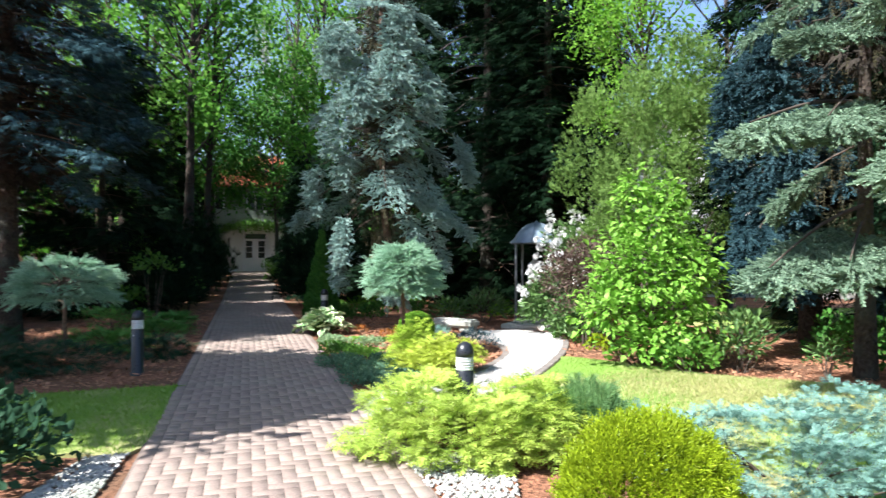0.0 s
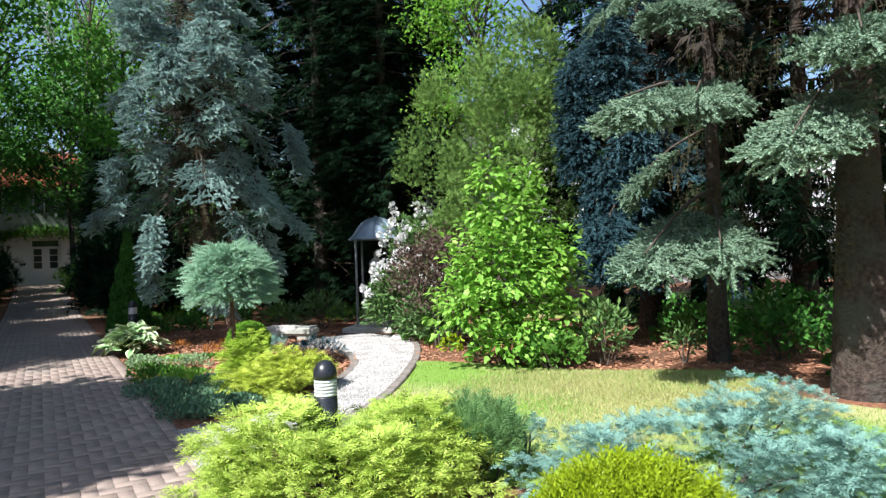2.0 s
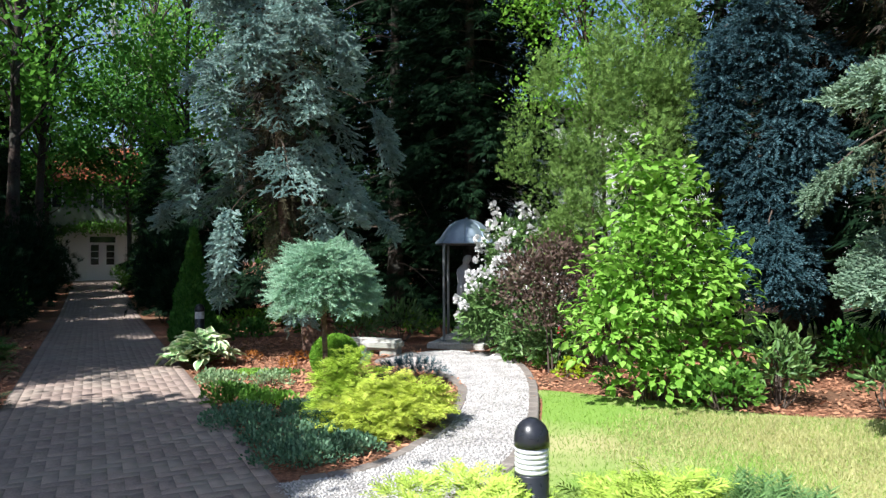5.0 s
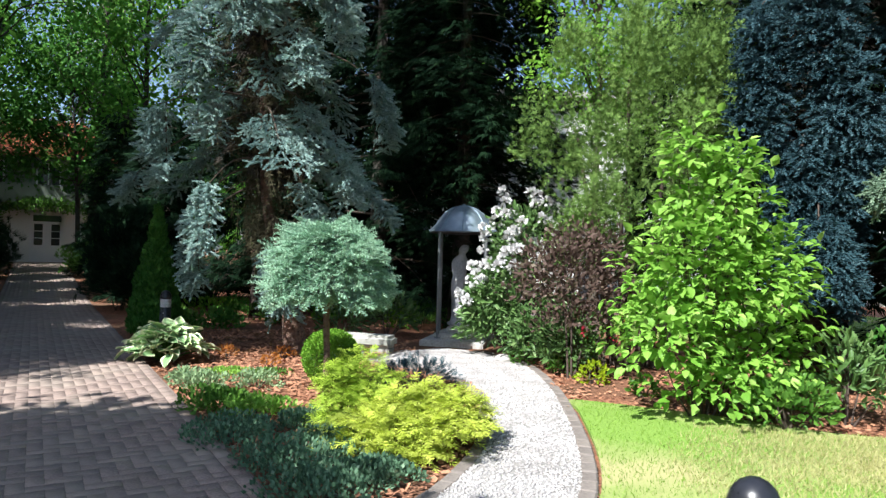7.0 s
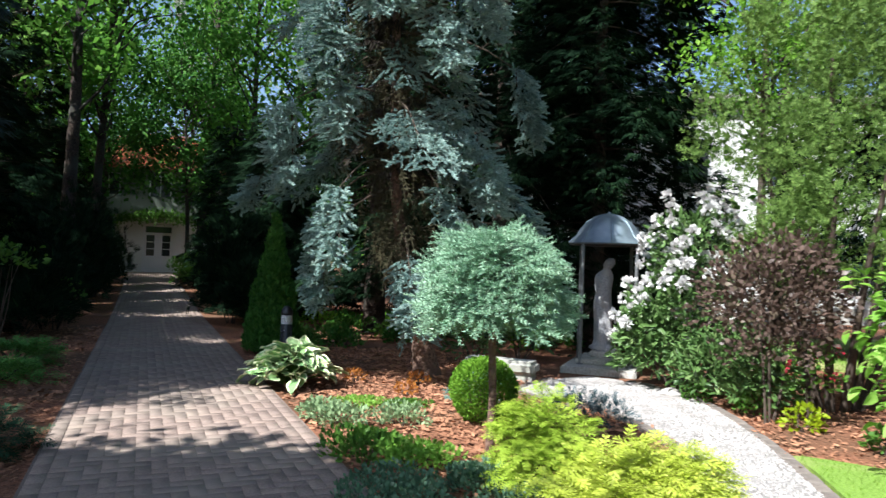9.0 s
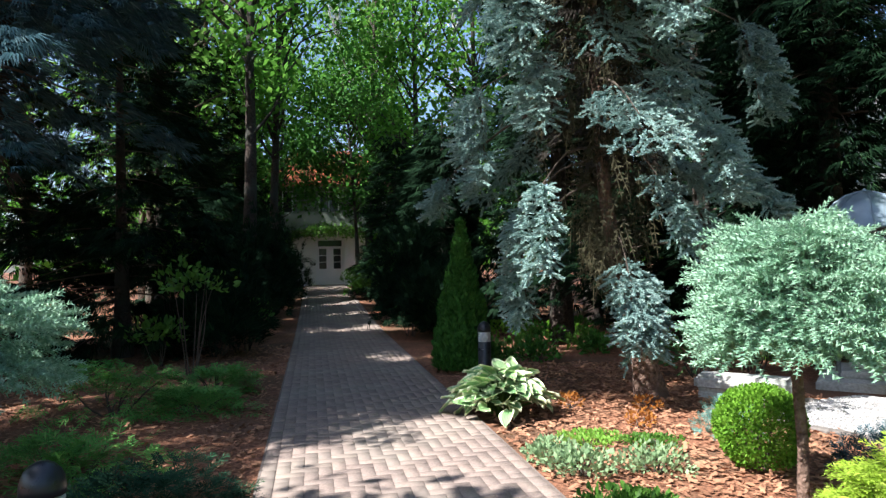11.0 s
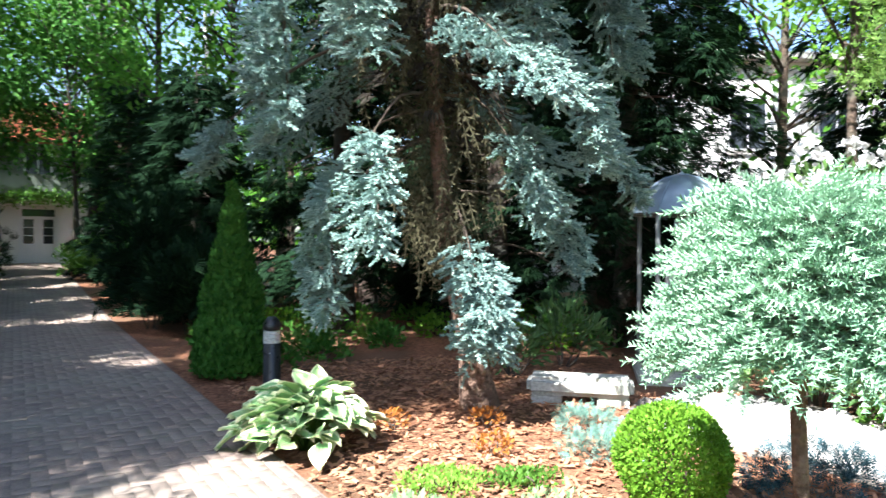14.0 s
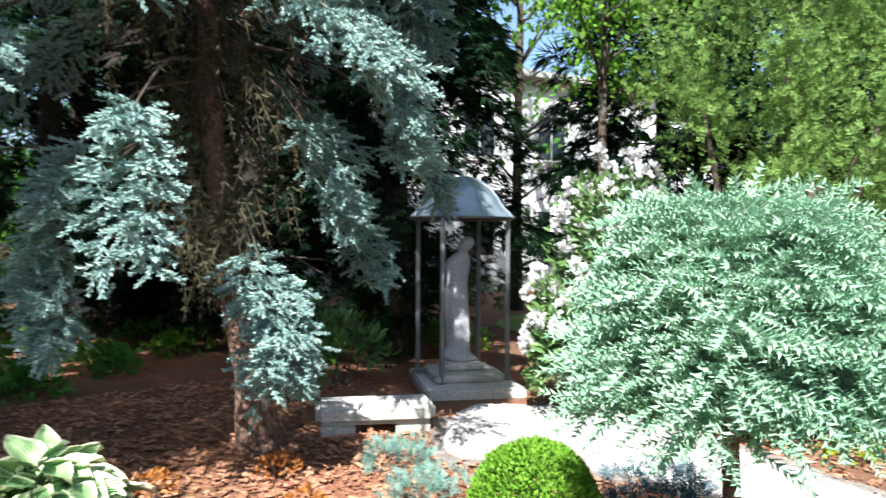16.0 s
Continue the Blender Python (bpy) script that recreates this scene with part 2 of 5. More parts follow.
def part(name, data, material, parent, label=""):
    """Links a bmesh or a mesh as one mesh object under a thing or a part."""
    if isinstance(data, bmesh.types.BMesh):
        me = bpy.data.meshes.new(name)
        data.to_mesh(me)
        data.free()
        me.materials.append(material)
        data = me
    ob = new(name, data)
    ob.parent = parent
    if label:
        ob["label"] = label
    return ob


def thing(name, at, label, category, group="", kind=""):
    root = new(name)
    root.matrix_world = pose(*at)
    root.empty_display_size = 0.2
    return tagged(root, label, category, group, kind)


def joined(pieces):
    """Several (verts, faces) with alike faces as one."""
    vs, fs, n = [], [], 0
    for v, f in pieces:
        vs.append(v)
        fs.append(np.asarray(f) + n)
        n += len(v)
    return np.concatenate(vs), np.concatenate(fs)


def unit(a):
    return a / np.maximum(np.linalg.norm(a, axis=-1, keepdims=True), 1e-9)


def scatter(template, spots, ways, ups, sizes):
    """Copies of a template (its length along +y, its face to +z) at the spots, pointing along ways."""
    tv, tf = template
    y = unit(np.asarray(ways, float))
    x = unit(np.cross(y, ups))
    z = np.cross(x, y)
    turn = np.stack((x, y, z), axis=2) * np.asarray(sizes, float).reshape(-1, 1, 1)
    v = np.einsum("nij,kj->nki", turn, tv) + np.asarray(spots)[:, None, :]
    f = tf[None] + (np.arange(len(y)) * len(tv))[:, None, None]
    return v.reshape(-1, 3), f.reshape(-1, tf.shape[1])


def needle_sprig(steps, rows, length, width, lean=0.75):
    """A shoot with needles set round it; its own length is 1."""
    v, f = [], []
    for i in range(steps):
        s = 0.02 + 0.9 * i / (steps - 1)
        ln = length * (1.0 - 0.35 * s)
        for r in range(rows):
            a = 2 * math.pi * (r / rows) + 0.9 * (i % 2) + (math.pi / 2 if rows == 2 else 0.4)
            out = np.array((math.sin(a), 0, math.cos(a) * (0.45 if rows == 2 else 0.8) + (0.25 if rows == 2 else 0.1)))
            side = np.array((math.cos(a), 0, -math.sin(a)))
            base = np.array((0, s, 0))
            tip = base + out * ln * lean + np.array((0, ln * 0.75, 0))
            n = len(v)
            v += [base - np.array((0, width, 0)) - side * width * 0.3, base + np.array((0, width, 0)) + side * width * 0.3, tip]
            f.append((n, n + 1, n + 2))
    return np.array(v), np.array(f)


def scale_frond(pairs, length, width):
    """A flat spray of scale leaves: a midrib with side branchlets."""
    v, f = [], []

    def kite(a, b, w):
        a, b = np.array(a, float), np.array(b, float)
        side = unit(np.cross(b - a, (0, 0, 1.0))) * w
        mid = a * 0.45 + b * 0.55
        n = len(v)
        v.extend((a, mid + side, b, mid - side))
        f.extend(((n, n + 1, n + 2), (n, n + 2, n + 3)))

    kite((0, 0, 0), (0, 1, -0.05), width * 0.8)
    for i in range(pairs):
        s = 0.1 + 0.75 * i / pairs
        ln = length * (1 - 0.6 * s)
        for sign in (-1, 1):
            kite((0, s, 0), (sign * ln * 0.75, s + ln * 0.75, 0.06 * ((i % 2) * 2 - 1)), width)
    return np.array(v), np.array(f)


def leaf_shape(width, fold=0.12, curl=0.15):
    """A pointed leaf of length 1, folded on its midrib and hanging at the tip."""
    v = np.array([(0, 0, 0), (-width, 0.42, fold), (width, 0.42, fold), (0, 0.45, 0), (-width * 0.7, 0.75, fold - curl * 0.5),
                  (width * 0.7, 0.75, fold - curl * 0.5), (0, 1, -curl)])
    f = np.array([(0, 3, 1), (0, 2, 3), (1, 3, 4), (3, 2, 5), (3, 6, 4), (3, 5, 6)])
    return v, f


SPRUCE = needle_sprig(5, 4, 0.34, 0.12, 0.7)
FEATHER = needle_sprig(10, 3, 0.19, 0.034, 0.95)
FAR = (np.array([q for k in range(6) for q in ((0.09 * (k - 3) - 0.05, 0.1 * (k % 3), 0), (0.09 * (k - 3) + 0.05, 0.1 * (k % 3), 0.02), (0.16 * (k - 3), 0.75 + 0.12 * (k % 2), -0.12 - 0.1 * (k % 3)))], float),
       np.arange(18).reshape(6, 3))
FROND = scale_frond(5, 0.42, 0.038)
FINE = scale_frond(3, 0.48, 0.065)
LEAFY = leaf_shape(0.30)
NARROW = leaf_shape(0.17)
ROUND = leaf_shape(0.42, 0.08, 0.08)
LITTLE = (np.array([(0, 0, 0), (-0.3, 0.5, 0.05), (0.3, 0.5, 0.05), (0, 1, -0.05)]), np.array([(0, 2, 1), (1, 2, 3)]))


def wave(p, seed, freq):
    """A smooth random value from -1 to 1 at each of the points."""
    r = np.random.default_rng(seed)
    k, ph = r.normal(size=(7, 3)) * freq, r.uniform(0, 6.3, 7)
    return np.sin(p @ k.T + ph).mean(axis=1) * 1.6


def lump(rng, n, centre, radii, rough=0.18, seed=1, inner=0.35, freq=3.0, low=-0.6):
    """Spots in the outer shell of an uneven lump, with the way outward at each."""
    d = unit(rng.normal(size=(int(n * 1.6), 3)))
    d = d[d[:, 2] > low][:n]
    depth = 1 - inner * rng.random(len(d)) ** 1.8
    r = (1 + rough * wave(d, seed, freq)) * depth
    p = d * r[:, None] * np.asarray(radii) + np.asarray(centre)
    return p, unit(d / np.asarray(radii))


def tube(points, radii, sides=7):
    """A tapering tube through the points, as (verts, quads)."""
    pts = np.asarray(points, float)
    way = unit(np.gradient(pts, axis=0))
    ref = np.where(np.abs(way[:, 2:3]) > 0.9, np.array((1.0, 0, 0)), np.array((0, 0, 1.0)))
    a = unit(np.cross(way, ref))
    b = np.cross(way, a)
    ang = np.linspace(0, 2 * np.pi, sides, endpoint=False)
    ring = a[:, None] * np.cos(ang)[None, :, None] + b[:, None] * np.sin(ang)[None, :, None]
    v = (pts[:, None] + ring * np.asarray(radii, float)[:, None, None]).reshape(-1, 3)
    f = [(i * sides + j, i * sides + (j + 1) % sides, (i + 1) * sides + (j + 1) % sides, (i + 1) * sides + j)
         for i in range(len(pts) - 1) for j in range(sides)]
    return v, np.array(f)


def box(bm, x0, y0, z0, x1, y1, z1):
    vs = [bm.verts.new(c) for c in ((x0, y0, z0), (x1, y0, z0), (x1, y1, z0), (x0, y1, z0), (x0, y0, z1), (x1, y0, z1), (x1, y1, z1), (x0, y1, z1))]
    for q in ((0, 3, 2, 1), (4, 5, 6, 7), (0, 1, 5, 4), (1, 2, 6, 5), (2, 3, 7, 6), (3, 0, 4, 7)):
        bm.faces.new([vs[i] for i in q])
    return bm


def block(x0, y0, z0, x1, y1, z1, bevel=0.01, segments=2):
    bm = box(bmesh.new(), x0, y0, z0, x1, y1, z1)
    if bevel:
        bmesh.ops.bevel(bm, geom=bm.edges[:], offset=bevel, segments=segments, affect="EDGES", clamp_overlap=True)
    return bm


def turned(profile, sides=24):
    """A lathe shape from (radius, height) pairs."""
    bm = bmesh.new()
    rings = []
    for r, z in profile:
        rings.append([bm.verts.new((r * math.cos(2 * math.pi * i / sides), r * math.sin(2 * math.pi * i / sides), z)) for i in range(sides)])
    for lo, hi in zip(rings, rings[1:]):
        for i in range(sides):
            bm.faces.new((lo[i], lo[(i + 1) % sides], hi[(i + 1) % sides], hi[i]))
    bm.faces.new(rings[-1])
    bm.faces.new(rings[0][::-1])
    return bm


# ---------------------------------------------------------------- ground, paths, lawns
ALONG = np.array((-0.2795, 0.9601))
ACROSS = np.array((0.9601, 0.2795))
PATH_MID = np.array((-1.02, 4.27))
PATH_HALF = 0.975


def rise(x, y):
    """Height of the ground: level in the garden, climbing gently towards the house."""
    s = (np.asarray(x) - PATH_MID[0]) * ALONG[0] + (np.asarray(y) - PATH_MID[1]) * ALONG[1]
    t = np.clip(s - 17.0, 0, 22)
    return 0.036 * t * t / (t + 3.0) * 1.0


def on_path(s, v):
    p = PATH_MID + np.multiply.outer(s, ALONG) + np.multiply.outer(v, ACROSS)
    return p


def grid_sheet(name, xs, ys, lift, mat):
    gx, gy = np.meshgrid(xs, ys)
    z = rise(gx, gy) + lift + 0.012 * np.sin(gx * 1.3 + 0.4) * np.sin(gy * 1.1) * (np.abs(gx) < 60)
    v = np.stack((gx, gy, z), -1).reshape(-1, 3)
    nx = len(xs)
    i = np.arange((len(ys) - 1) * nx).reshape(-1, nx)[:, :-1].ravel()
    return mesh_of(name, v, np.stack((i, i + 1, i + nx + 1, i + nx), -1), mat, True)


far = np.array((70, 110, 200, 500, 1500.0))
ground = new("ground", grid_sheet("ground", np.concatenate((-far[::-1], np.arange(-45, 45.1, 1.0), far)),
                                  np.concatenate((-far[::-1], np.arange(-25, 60.1, 1.0), far)), -0.014, M["soil"]))
tagged(ground, "reddish-brown bark mulch and woodland floor, dappled with sun", "ground", kind="structure")


def inside(poly, p):
    poly = np.asarray(poly, float)
    x, y = p[:, 0], p[:, 1]
    hit = np.zeros(len(p), bool)
    j = len(poly) - 1
    for i in range(len(poly)):
        (xi, yi), (xj, yj) = poly[i], poly[j]
        with np.errstate(divide="ignore", invalid="ignore"):
            hit ^= ((yi > y) != (yj > y)) & (x < (xj - xi) * (y - yi) / (yj - yi) + xi)
        j = i
    return hit


def smooth_line(points, n=8):
    """A rounded line through the points."""
    p = np.asarray(points, float)
    q = np.concatenate((p[:1], p, p[-1:]))
    out = []
    for a, b, c, d in zip(q, q[1:], q[2:], q[3:]):
        for t in np.linspace(0, 1, n, endpoint=False):
            out.append(0.5 * (2 * b + (c - a) * t + (2 * a - 5 * b + 4 * c - d) * t * t + (3 * b - a - 3 * c + d) * t ** 3))
    return np.array(out + [p[-1]])


def slab(name, outline, z0, z1, mat):
    """A flat bed with a real edge."""
    bm = bmesh.new()
    top = [bm.verts.new((x, y, z1)) for x, y in outline]
    low = [bm.verts.new((x, y, z0)) for x, y in outline]
    face = bm.faces.new(top)
    face.normal_update()
    for i in range(len(top)):
        bm.faces.new((low[i], low[(i + 1) % len(top)], top[(i + 1) % len(top)], top[i]))
    bmesh.ops.triangulate(bm, faces=[face])
    bmesh.ops.recalc_face_normals(bm, faces=bm.faces)
    me = bpy.data.meshes.new(name)
    bm.to_mesh(me)
    bm.free()
    me.materials.append(mat)
    return me


def random_in(poly, n, rng):
    poly = np.asarray(poly)
    p = rng.uniform(poly.min(0), poly.max(0), size=(n * 3, 2))
    return p[inside(poly, p)][:n]


# the brick walk's bed
s = np.arange(-12, 38.6, 0.5)
edge = np.concatenate((on_path(s, np.full(len(s), -PATH_HALF)), on_path(s, np.full(len(s), PATH_HALF))))
v = np.column_stack((edge, rise(edge[:, 0], edge[:, 1]) + 0.014))
n = len(s)
brick_path = new("brick_path", mesh_of("brick_path", v, [(i, n + i, n + i + 1, i + 1) for i in range(n - 1)], M["sand"]))
tagged(brick_path, "straight garden walk of reddish-grey clay pavers, partly shaded", "path", kind="structure")

GRAVEL_LEFT = [(-0.98, 7.42), (-0.35, 7.58), (0.12, 8.12), (0.52, 8.82), (0.86, 9.72), (1.08, 10.7), (0.98, 11.7), (0.60, 12.35), (0.30, 12.85), (0.62, 13.35), (1.05, 13.75), (1.5, 13.95)]
GRAVEL_RIGHT = [(-0.66, 6.30), (-0.20, 6.62), (0.30, 7.10), (0.74, 7.70), (1.15, 8.57), (1.60, 9.82), (1.95, 11.0), (2.18, 12.3), (2.05, 13.2), (1.75, 13.75)]
gravel_left, gravel_right = smooth_line(GRAVEL_LEFT), smooth_line(GRAVEL_RIGHT)
gravel_outline = np.concatenate((gravel_left, gravel_right[::-1]))
gravel_path = new("gravel_path", slab("gravel_path", gravel_outline, -0.03, 0.012, M["gravel_bed"]))
tagged(gravel_path, "curved path of white marble gravel leading to the shrine", "path", kind="structure")

LAWN = [(-0.1, 6.45), (0.40, 7.05), (0.86, 7.66), (1.28, 8.53), (1.73, 9.76), (1.86, 10.2), (2.45, 9.75), (2.95, 9.32), (3.45, 8.72), (4.1, 8.3), (4.85, 8.02),
        (5.25, 7.4), (4.75, 6.75), (4.9, 6.0), (5.6, 4.8), (6.6, 3.2), (6.6, 1.5), (3.4, 1.5), (2.6, 3.6), (1.6, 4.9), (0.6, 5.9)]
lawn_outline = smooth_line(LAWN + LAWN[:1], 5)[:-1]
lawn_right = new("lawn_east", slab("lawn_east", lawn_outline, -0.03, 0.016, M["turf"]))
tagged(lawn_right, "mown lawn, green with sun-bleached patches", "lawn", kind="structure")
LEFT_LAWN = [(-5.6, 6.75), (-4.6, 7.15), (-3.05, 7.75), (-2.93, 7.35), (-2.32, 5.2), (-2.9, 5.02), (-3.9, 4.6), (-5.4, 4.4)]
left_outline = smooth_line(LEFT_LAWN + LEFT_LAWN[:1], 5)[:-1]
lawn_left = new("lawn_west", slab("lawn_west", left_outline, -0.03, 0.016, M["turf"]))
tagged(lawn_left, "bright green mown lawn beside the brick walk", "lawn", kind="structure")
BACK_LAWN = [(5.5, 15.2), (7.5, 14.2), (12, 13.5), (16, 14.5), (16, 19), (10, 20), (6, 18.5)]
back_outline = smooth_line(BACK_LAWN + BACK_LAWN[:1], 5)[:-1]
lawn_back = new("lawn_north", slab("lawn_north", back_outline, -0.03, 0.02, M["turf"]))
tagged(lawn_back, "strip of sunlit lawn behind the spruces", "lawn", kind="structure")


def grass(name, outline, n, height, mat, seed, parent, soft=False):
    r = np.random.default_rng(seed)
    p = random_in(outline, n, r)
    if soft:
        mid, half = outline.mean(0), np.ptp(outline, axis=0) / 2
        far_off = np.linalg.norm((p - mid) / half, axis=1) + 0.45 * wave(np.column_stack((p, p[:, 0] * 0)), seed, 1.6)
        p = p[r.random(len(p)) < np.clip(1.25 - far_off, 0, 1)]
    spots = np.column_stack((p, np.full(len(p), 0.012)))
    way = np.column_stack((r.normal(0, 0.45, (len(p), 2)), np.ones(len(p))))
    blade = (np.array([(-0.09, 0, 0), (0.09, 0, 0), (0, 1, 0.25)]), np.array([(0, 1, 2)]))
    v, f = scatter(blade, spots, way, unit(r.normal(size=(len(p), 3))), height * r.uniform(0.6, 1.3, len(p)))
    ob = part(name, mesh_of(name, v, f, mat), mat, parent)
    return tagged(ob, kind="stuff")


grass("grass_blades", lawn_outline, 42000, 0.032, LEAF["grass"], 3, lawn_right)
grass("dry_grass_blades", smooth_line([(1.6, 8.6), (2.3, 9.2), (3.3, 8.6), (4.8, 7.9), (4.8, 6.6), (4.2, 5.2), (2.5, 5.6), (1.3, 7.0)], 4), 52000, 0.044, LEAF["grass_dry"], 4, lawn_right, soft=True)
grass("grass_blades", left_outline, 20000, 0.04, LEAF["grass"], 5, lawn_left)
grass("grass_blades", back_outline, 9000, 0.07, LEAF["grass"], 6, lawn_back)

PEBBLE = (np.array([(0.5, 0, 0), (0, 0.42, 0.05), (-0.5, 0.05, 0), (0.05, -0.45, 0), (0.08, 0.02, 0.34), (0, 0, -0.3)]),
          np.array([(0, 1, 4), (1, 2, 4), (2, 3, 4), (3, 0, 4), (1, 0, 5), (2, 1, 5), (3, 2, 5), (0, 3, 5)]))


def pebbles(name, outline, n, size, z, mat, seed, parent):
    r = np.random.default_rng(seed)
    p = random_in(outline, n, r)
    spots = np.column_stack((p, np.full(len(p), z)))
    v, f = scatter(PEBBLE, spots, unit(np.column_stack((r.normal(size=(len(p), 2)), r.normal(0, 0.25, len(p))))),
                   unit(np.column_stack((r.normal(0, 0.3, (len(p), 2)), np.ones(len(p))))), size * r.uniform(0.6, 1.5, len(p)))
    return tagged(part(name, mesh_of(name, v, f, mat), mat, parent), kind="stuff")


pebbles("gravel_chips", gravel_outline, 19000, 0.022, 0.014, M["gravel"], 8, gravel_path)
RIGHT_STONES = [(0.12, 4.0), (0.55, 4.1), (0.55, 4.5), (0.3, 4.9), (-0.2, 5.6), (-0.62, 6.4), (-0.70, 6.35), (-0.1, 4.5)]
LEFT_STONES = [(-2.12, 4.1), (-2.34, 5.05), (-2.62, 4.95), (-2.55, 4.0), (-2.4, 3.2), (-1.9, 3.2)]
for nm, outline, seed in (("pebble_strip_east", RIGHT_STONES, 21), ("pebble_strip_west", LEFT_STONES, 22)):
    bed = new(nm, slab(nm, np.array(outline), -0.03, 0.004, M["soil"]))
    tagged(bed, "strip of pale rounded pebbles along the brick walk", "pebble bed", kind="structure")
    pebbles("pebbles", np.array(outline), 1700, 0.036, 0.014, M["stone"], seed, bed)


def chips(name, outline, n, seed, size=0.05):
    r = np.random.default_rng(seed)
    p = random_in(np.array(outline), n, r)
    p = p[~inside(gravel_outline, p) & ~inside(lawn_outline, p)]
    off = (p - PATH_MID) @ ACROSS
    p = p[np.abs(off) > PATH_HALF + 0.04]
    spots = np.column_stack((p, rise(p[:, 0], p[:, 1]) + 0.002 + 0.012 * r.random(len(p))))
    flake = (np.array([(-0.22, 0, 0), (0.22, 0.05, 0.03), (0.18, 1, 0.02), (-0.2, 0.9, 0.1), (0, 0.5, 0.14)]),
             np.array([(0, 1, 4), (1, 2, 4), (2, 3, 4), (3, 0, 4)]))
    v, f = scatter(flake, spots, np.column_stack((r.normal(size=(len(p), 2)), r.normal(0, 0.2, len(p)))),
                   unit(np.column_stack((r.normal(0, 0.35, (len(p), 2)), np.ones(len(p))))), size * r.uniform(0.5, 1.5, len(p)))
    return tagged(part(name, mesh_of(name, v, f, M["chip"]), M["chip"], ground), kind="stuff")


chips("bark_chips", [(-3.2, 16.5), (-1.6, 9.0), (-0.4, 7.6), (1.2, 10), (1.2, 12.6), (0.8, 16.5)], 11000, 31)
chips("bark_chips", [(1.6, 9.8), (3.4, 8.6), (5.0, 7.9), (5.3, 7.0), (8, 7.5), (8, 13), (3.5, 13), (2.2, 13.0)], 5500, 32)
chips("bark_chips", [(-3.0, 7.7), (-6.2, 7.5), (-8.5, 14), (-7.2, 19), (-5.9, 19), (-4.6, 14)], 5500, 33)

# stone edging along the gravel
edging_root = thing("gravel_edging", (0, 0, 0), "low border of grey stone setts along the gravel path", "edging", kind="structure")
kerb_mesh = None
for line, side in ((gravel_right, 1), (gravel_left[:-8], -1)):
    seg = np.linalg.norm(np.diff(line, axis=0), axis=1)
    run = np.concatenate(((0,), np.cumsum(seg)))
    for d in np.arange(0.1, run[-1] - 0.1, 0.2):
        p = np.array([np.interp(d, run, line[:, k]) for k in (0, 1)])
        q = np.array([np.interp(d + 0.05, run, line[:, k]) for k in (0, 1)])
        way = unit(q - p)
        if abs((p - PATH_MID) @ ACROSS) < PATH_HALF + 0.12:
            continue
        if kerb_mesh is None:
            kb = part("edging_stone", block(-0.094, -0.055, -0.04, 0.094, 0.055, 0.022, 0.012, 1), M["kerb"], edging_root)
            kerb_mesh = kb.data
        else:
            kb = part("edging_stone", kerb_mesh, M["kerb"], edging_root)
        kb.matrix_basis = pose(p[0] + side * way[1] * 0.05, p[1] - side * way[0] * 0.05, RNG.uniform(-0.006, 0.006), RNG.uniform(-2, 2), 0, math.degrees(math.atan2(way[1], way[0])))

# ---------------------------------------------------------------- trees and shrubs: makers
def trunk_line(height, lean=(0, 0), bend=0.0, steps=9, seed=0):
    r = np.random.default_rng(seed)
    t = np.linspace(0, 1, steps)
    wob = np.cumsum(r.normal(0, bend, (steps, 2)), axis=0) * t[:, None]
    return np.column_stack((lean[0] * t + wob[:, 0], lean[1] * t + wob[:, 1], height * t - 0.05))


def trunk_radii(radius, steps=9, top=0.12, flare=0.5):
    t = np.linspace(0, 1, steps)
    return radius * ((1 - t) * (1 - top) + top + flare * np.exp(-t * 14))


def pads(rng, spots, ways, per, wide, size, hang):
    """Tufts of shoots: a fan of shoots round each spot, opening along its way."""
    n = len(spots)
    p, w = np.repeat(spots, per, 0), np.repeat(ways, per, 0)
    side = np.column_stack((-w[:, 1], w[:, 0], np.zeros(len(w))))
    th = rng.normal(0, 0.75, len(p))
    d = w * np.cos(th)[:, None] + side * np.sin(th)[:, None]
    out = rng.random(len(p)) ** 0.6 * wide
    p = p + d * out[:, None] + np.column_stack((np.zeros((len(p), 2)), -rng.random(len(p)) ** 2 * hang - 0.35 * out))
    d[:, 2] += rng.normal(-0.22, 0.28, len(p))
    return p, d, size * rng.uniform(0.75, 1.3, len(p))


def plate(rng, a, b, width, sag, every, step, doubles=2):
    """Spots and ways of the shoots on one flat bough from a to b: side branchlets on both sides, tips hanging."""
    a, b = np.asarray(a, float), np.asarray(b, float)
    w = unit((b - a) * np.array((1, 1, 0.25)))
    side = np.array((-w[1], w[0], 0.0))
    n = max(3, int(np.linalg.norm(b - a) / every))
    ps, ds = [], []
    for t in np.linspace(0.22, 1, n):
        c = a + (b - a) * t - np.array((0, 0, sag * t * t))
        ps.append(c[None])
        ds.append((w + (0, 0, -0.25))[None])
        for sign in (-1, 1):
            ln = width * math.sin(math.pi * min(1, 0.18 + 0.72 * t)) * rng.uniform(0.55, 1.15)
            r = np.repeat(np.linspace(0.12, 1, max(2, int(ln / step))) * ln, doubles)[:, None]
            way = unit(side * sign * rng.uniform(0.6, 1.0) + w * rng.uniform(0.5, 0.9))
            ps.append(c + way * r - np.array((0, 0, 1.0)) * (0.22 * r + 0.5 * r * r) + rng.normal(0, 0.022, (len(r), 3)))
            e = way + rng.normal(0, 0.42, (len(r), 3))
            e[:, 2] -= 0.22 + 0.6 * rng.random(len(r)) ** 2
            ds.append(e)
    return np.concatenate(ps), np.concatenate(ds)


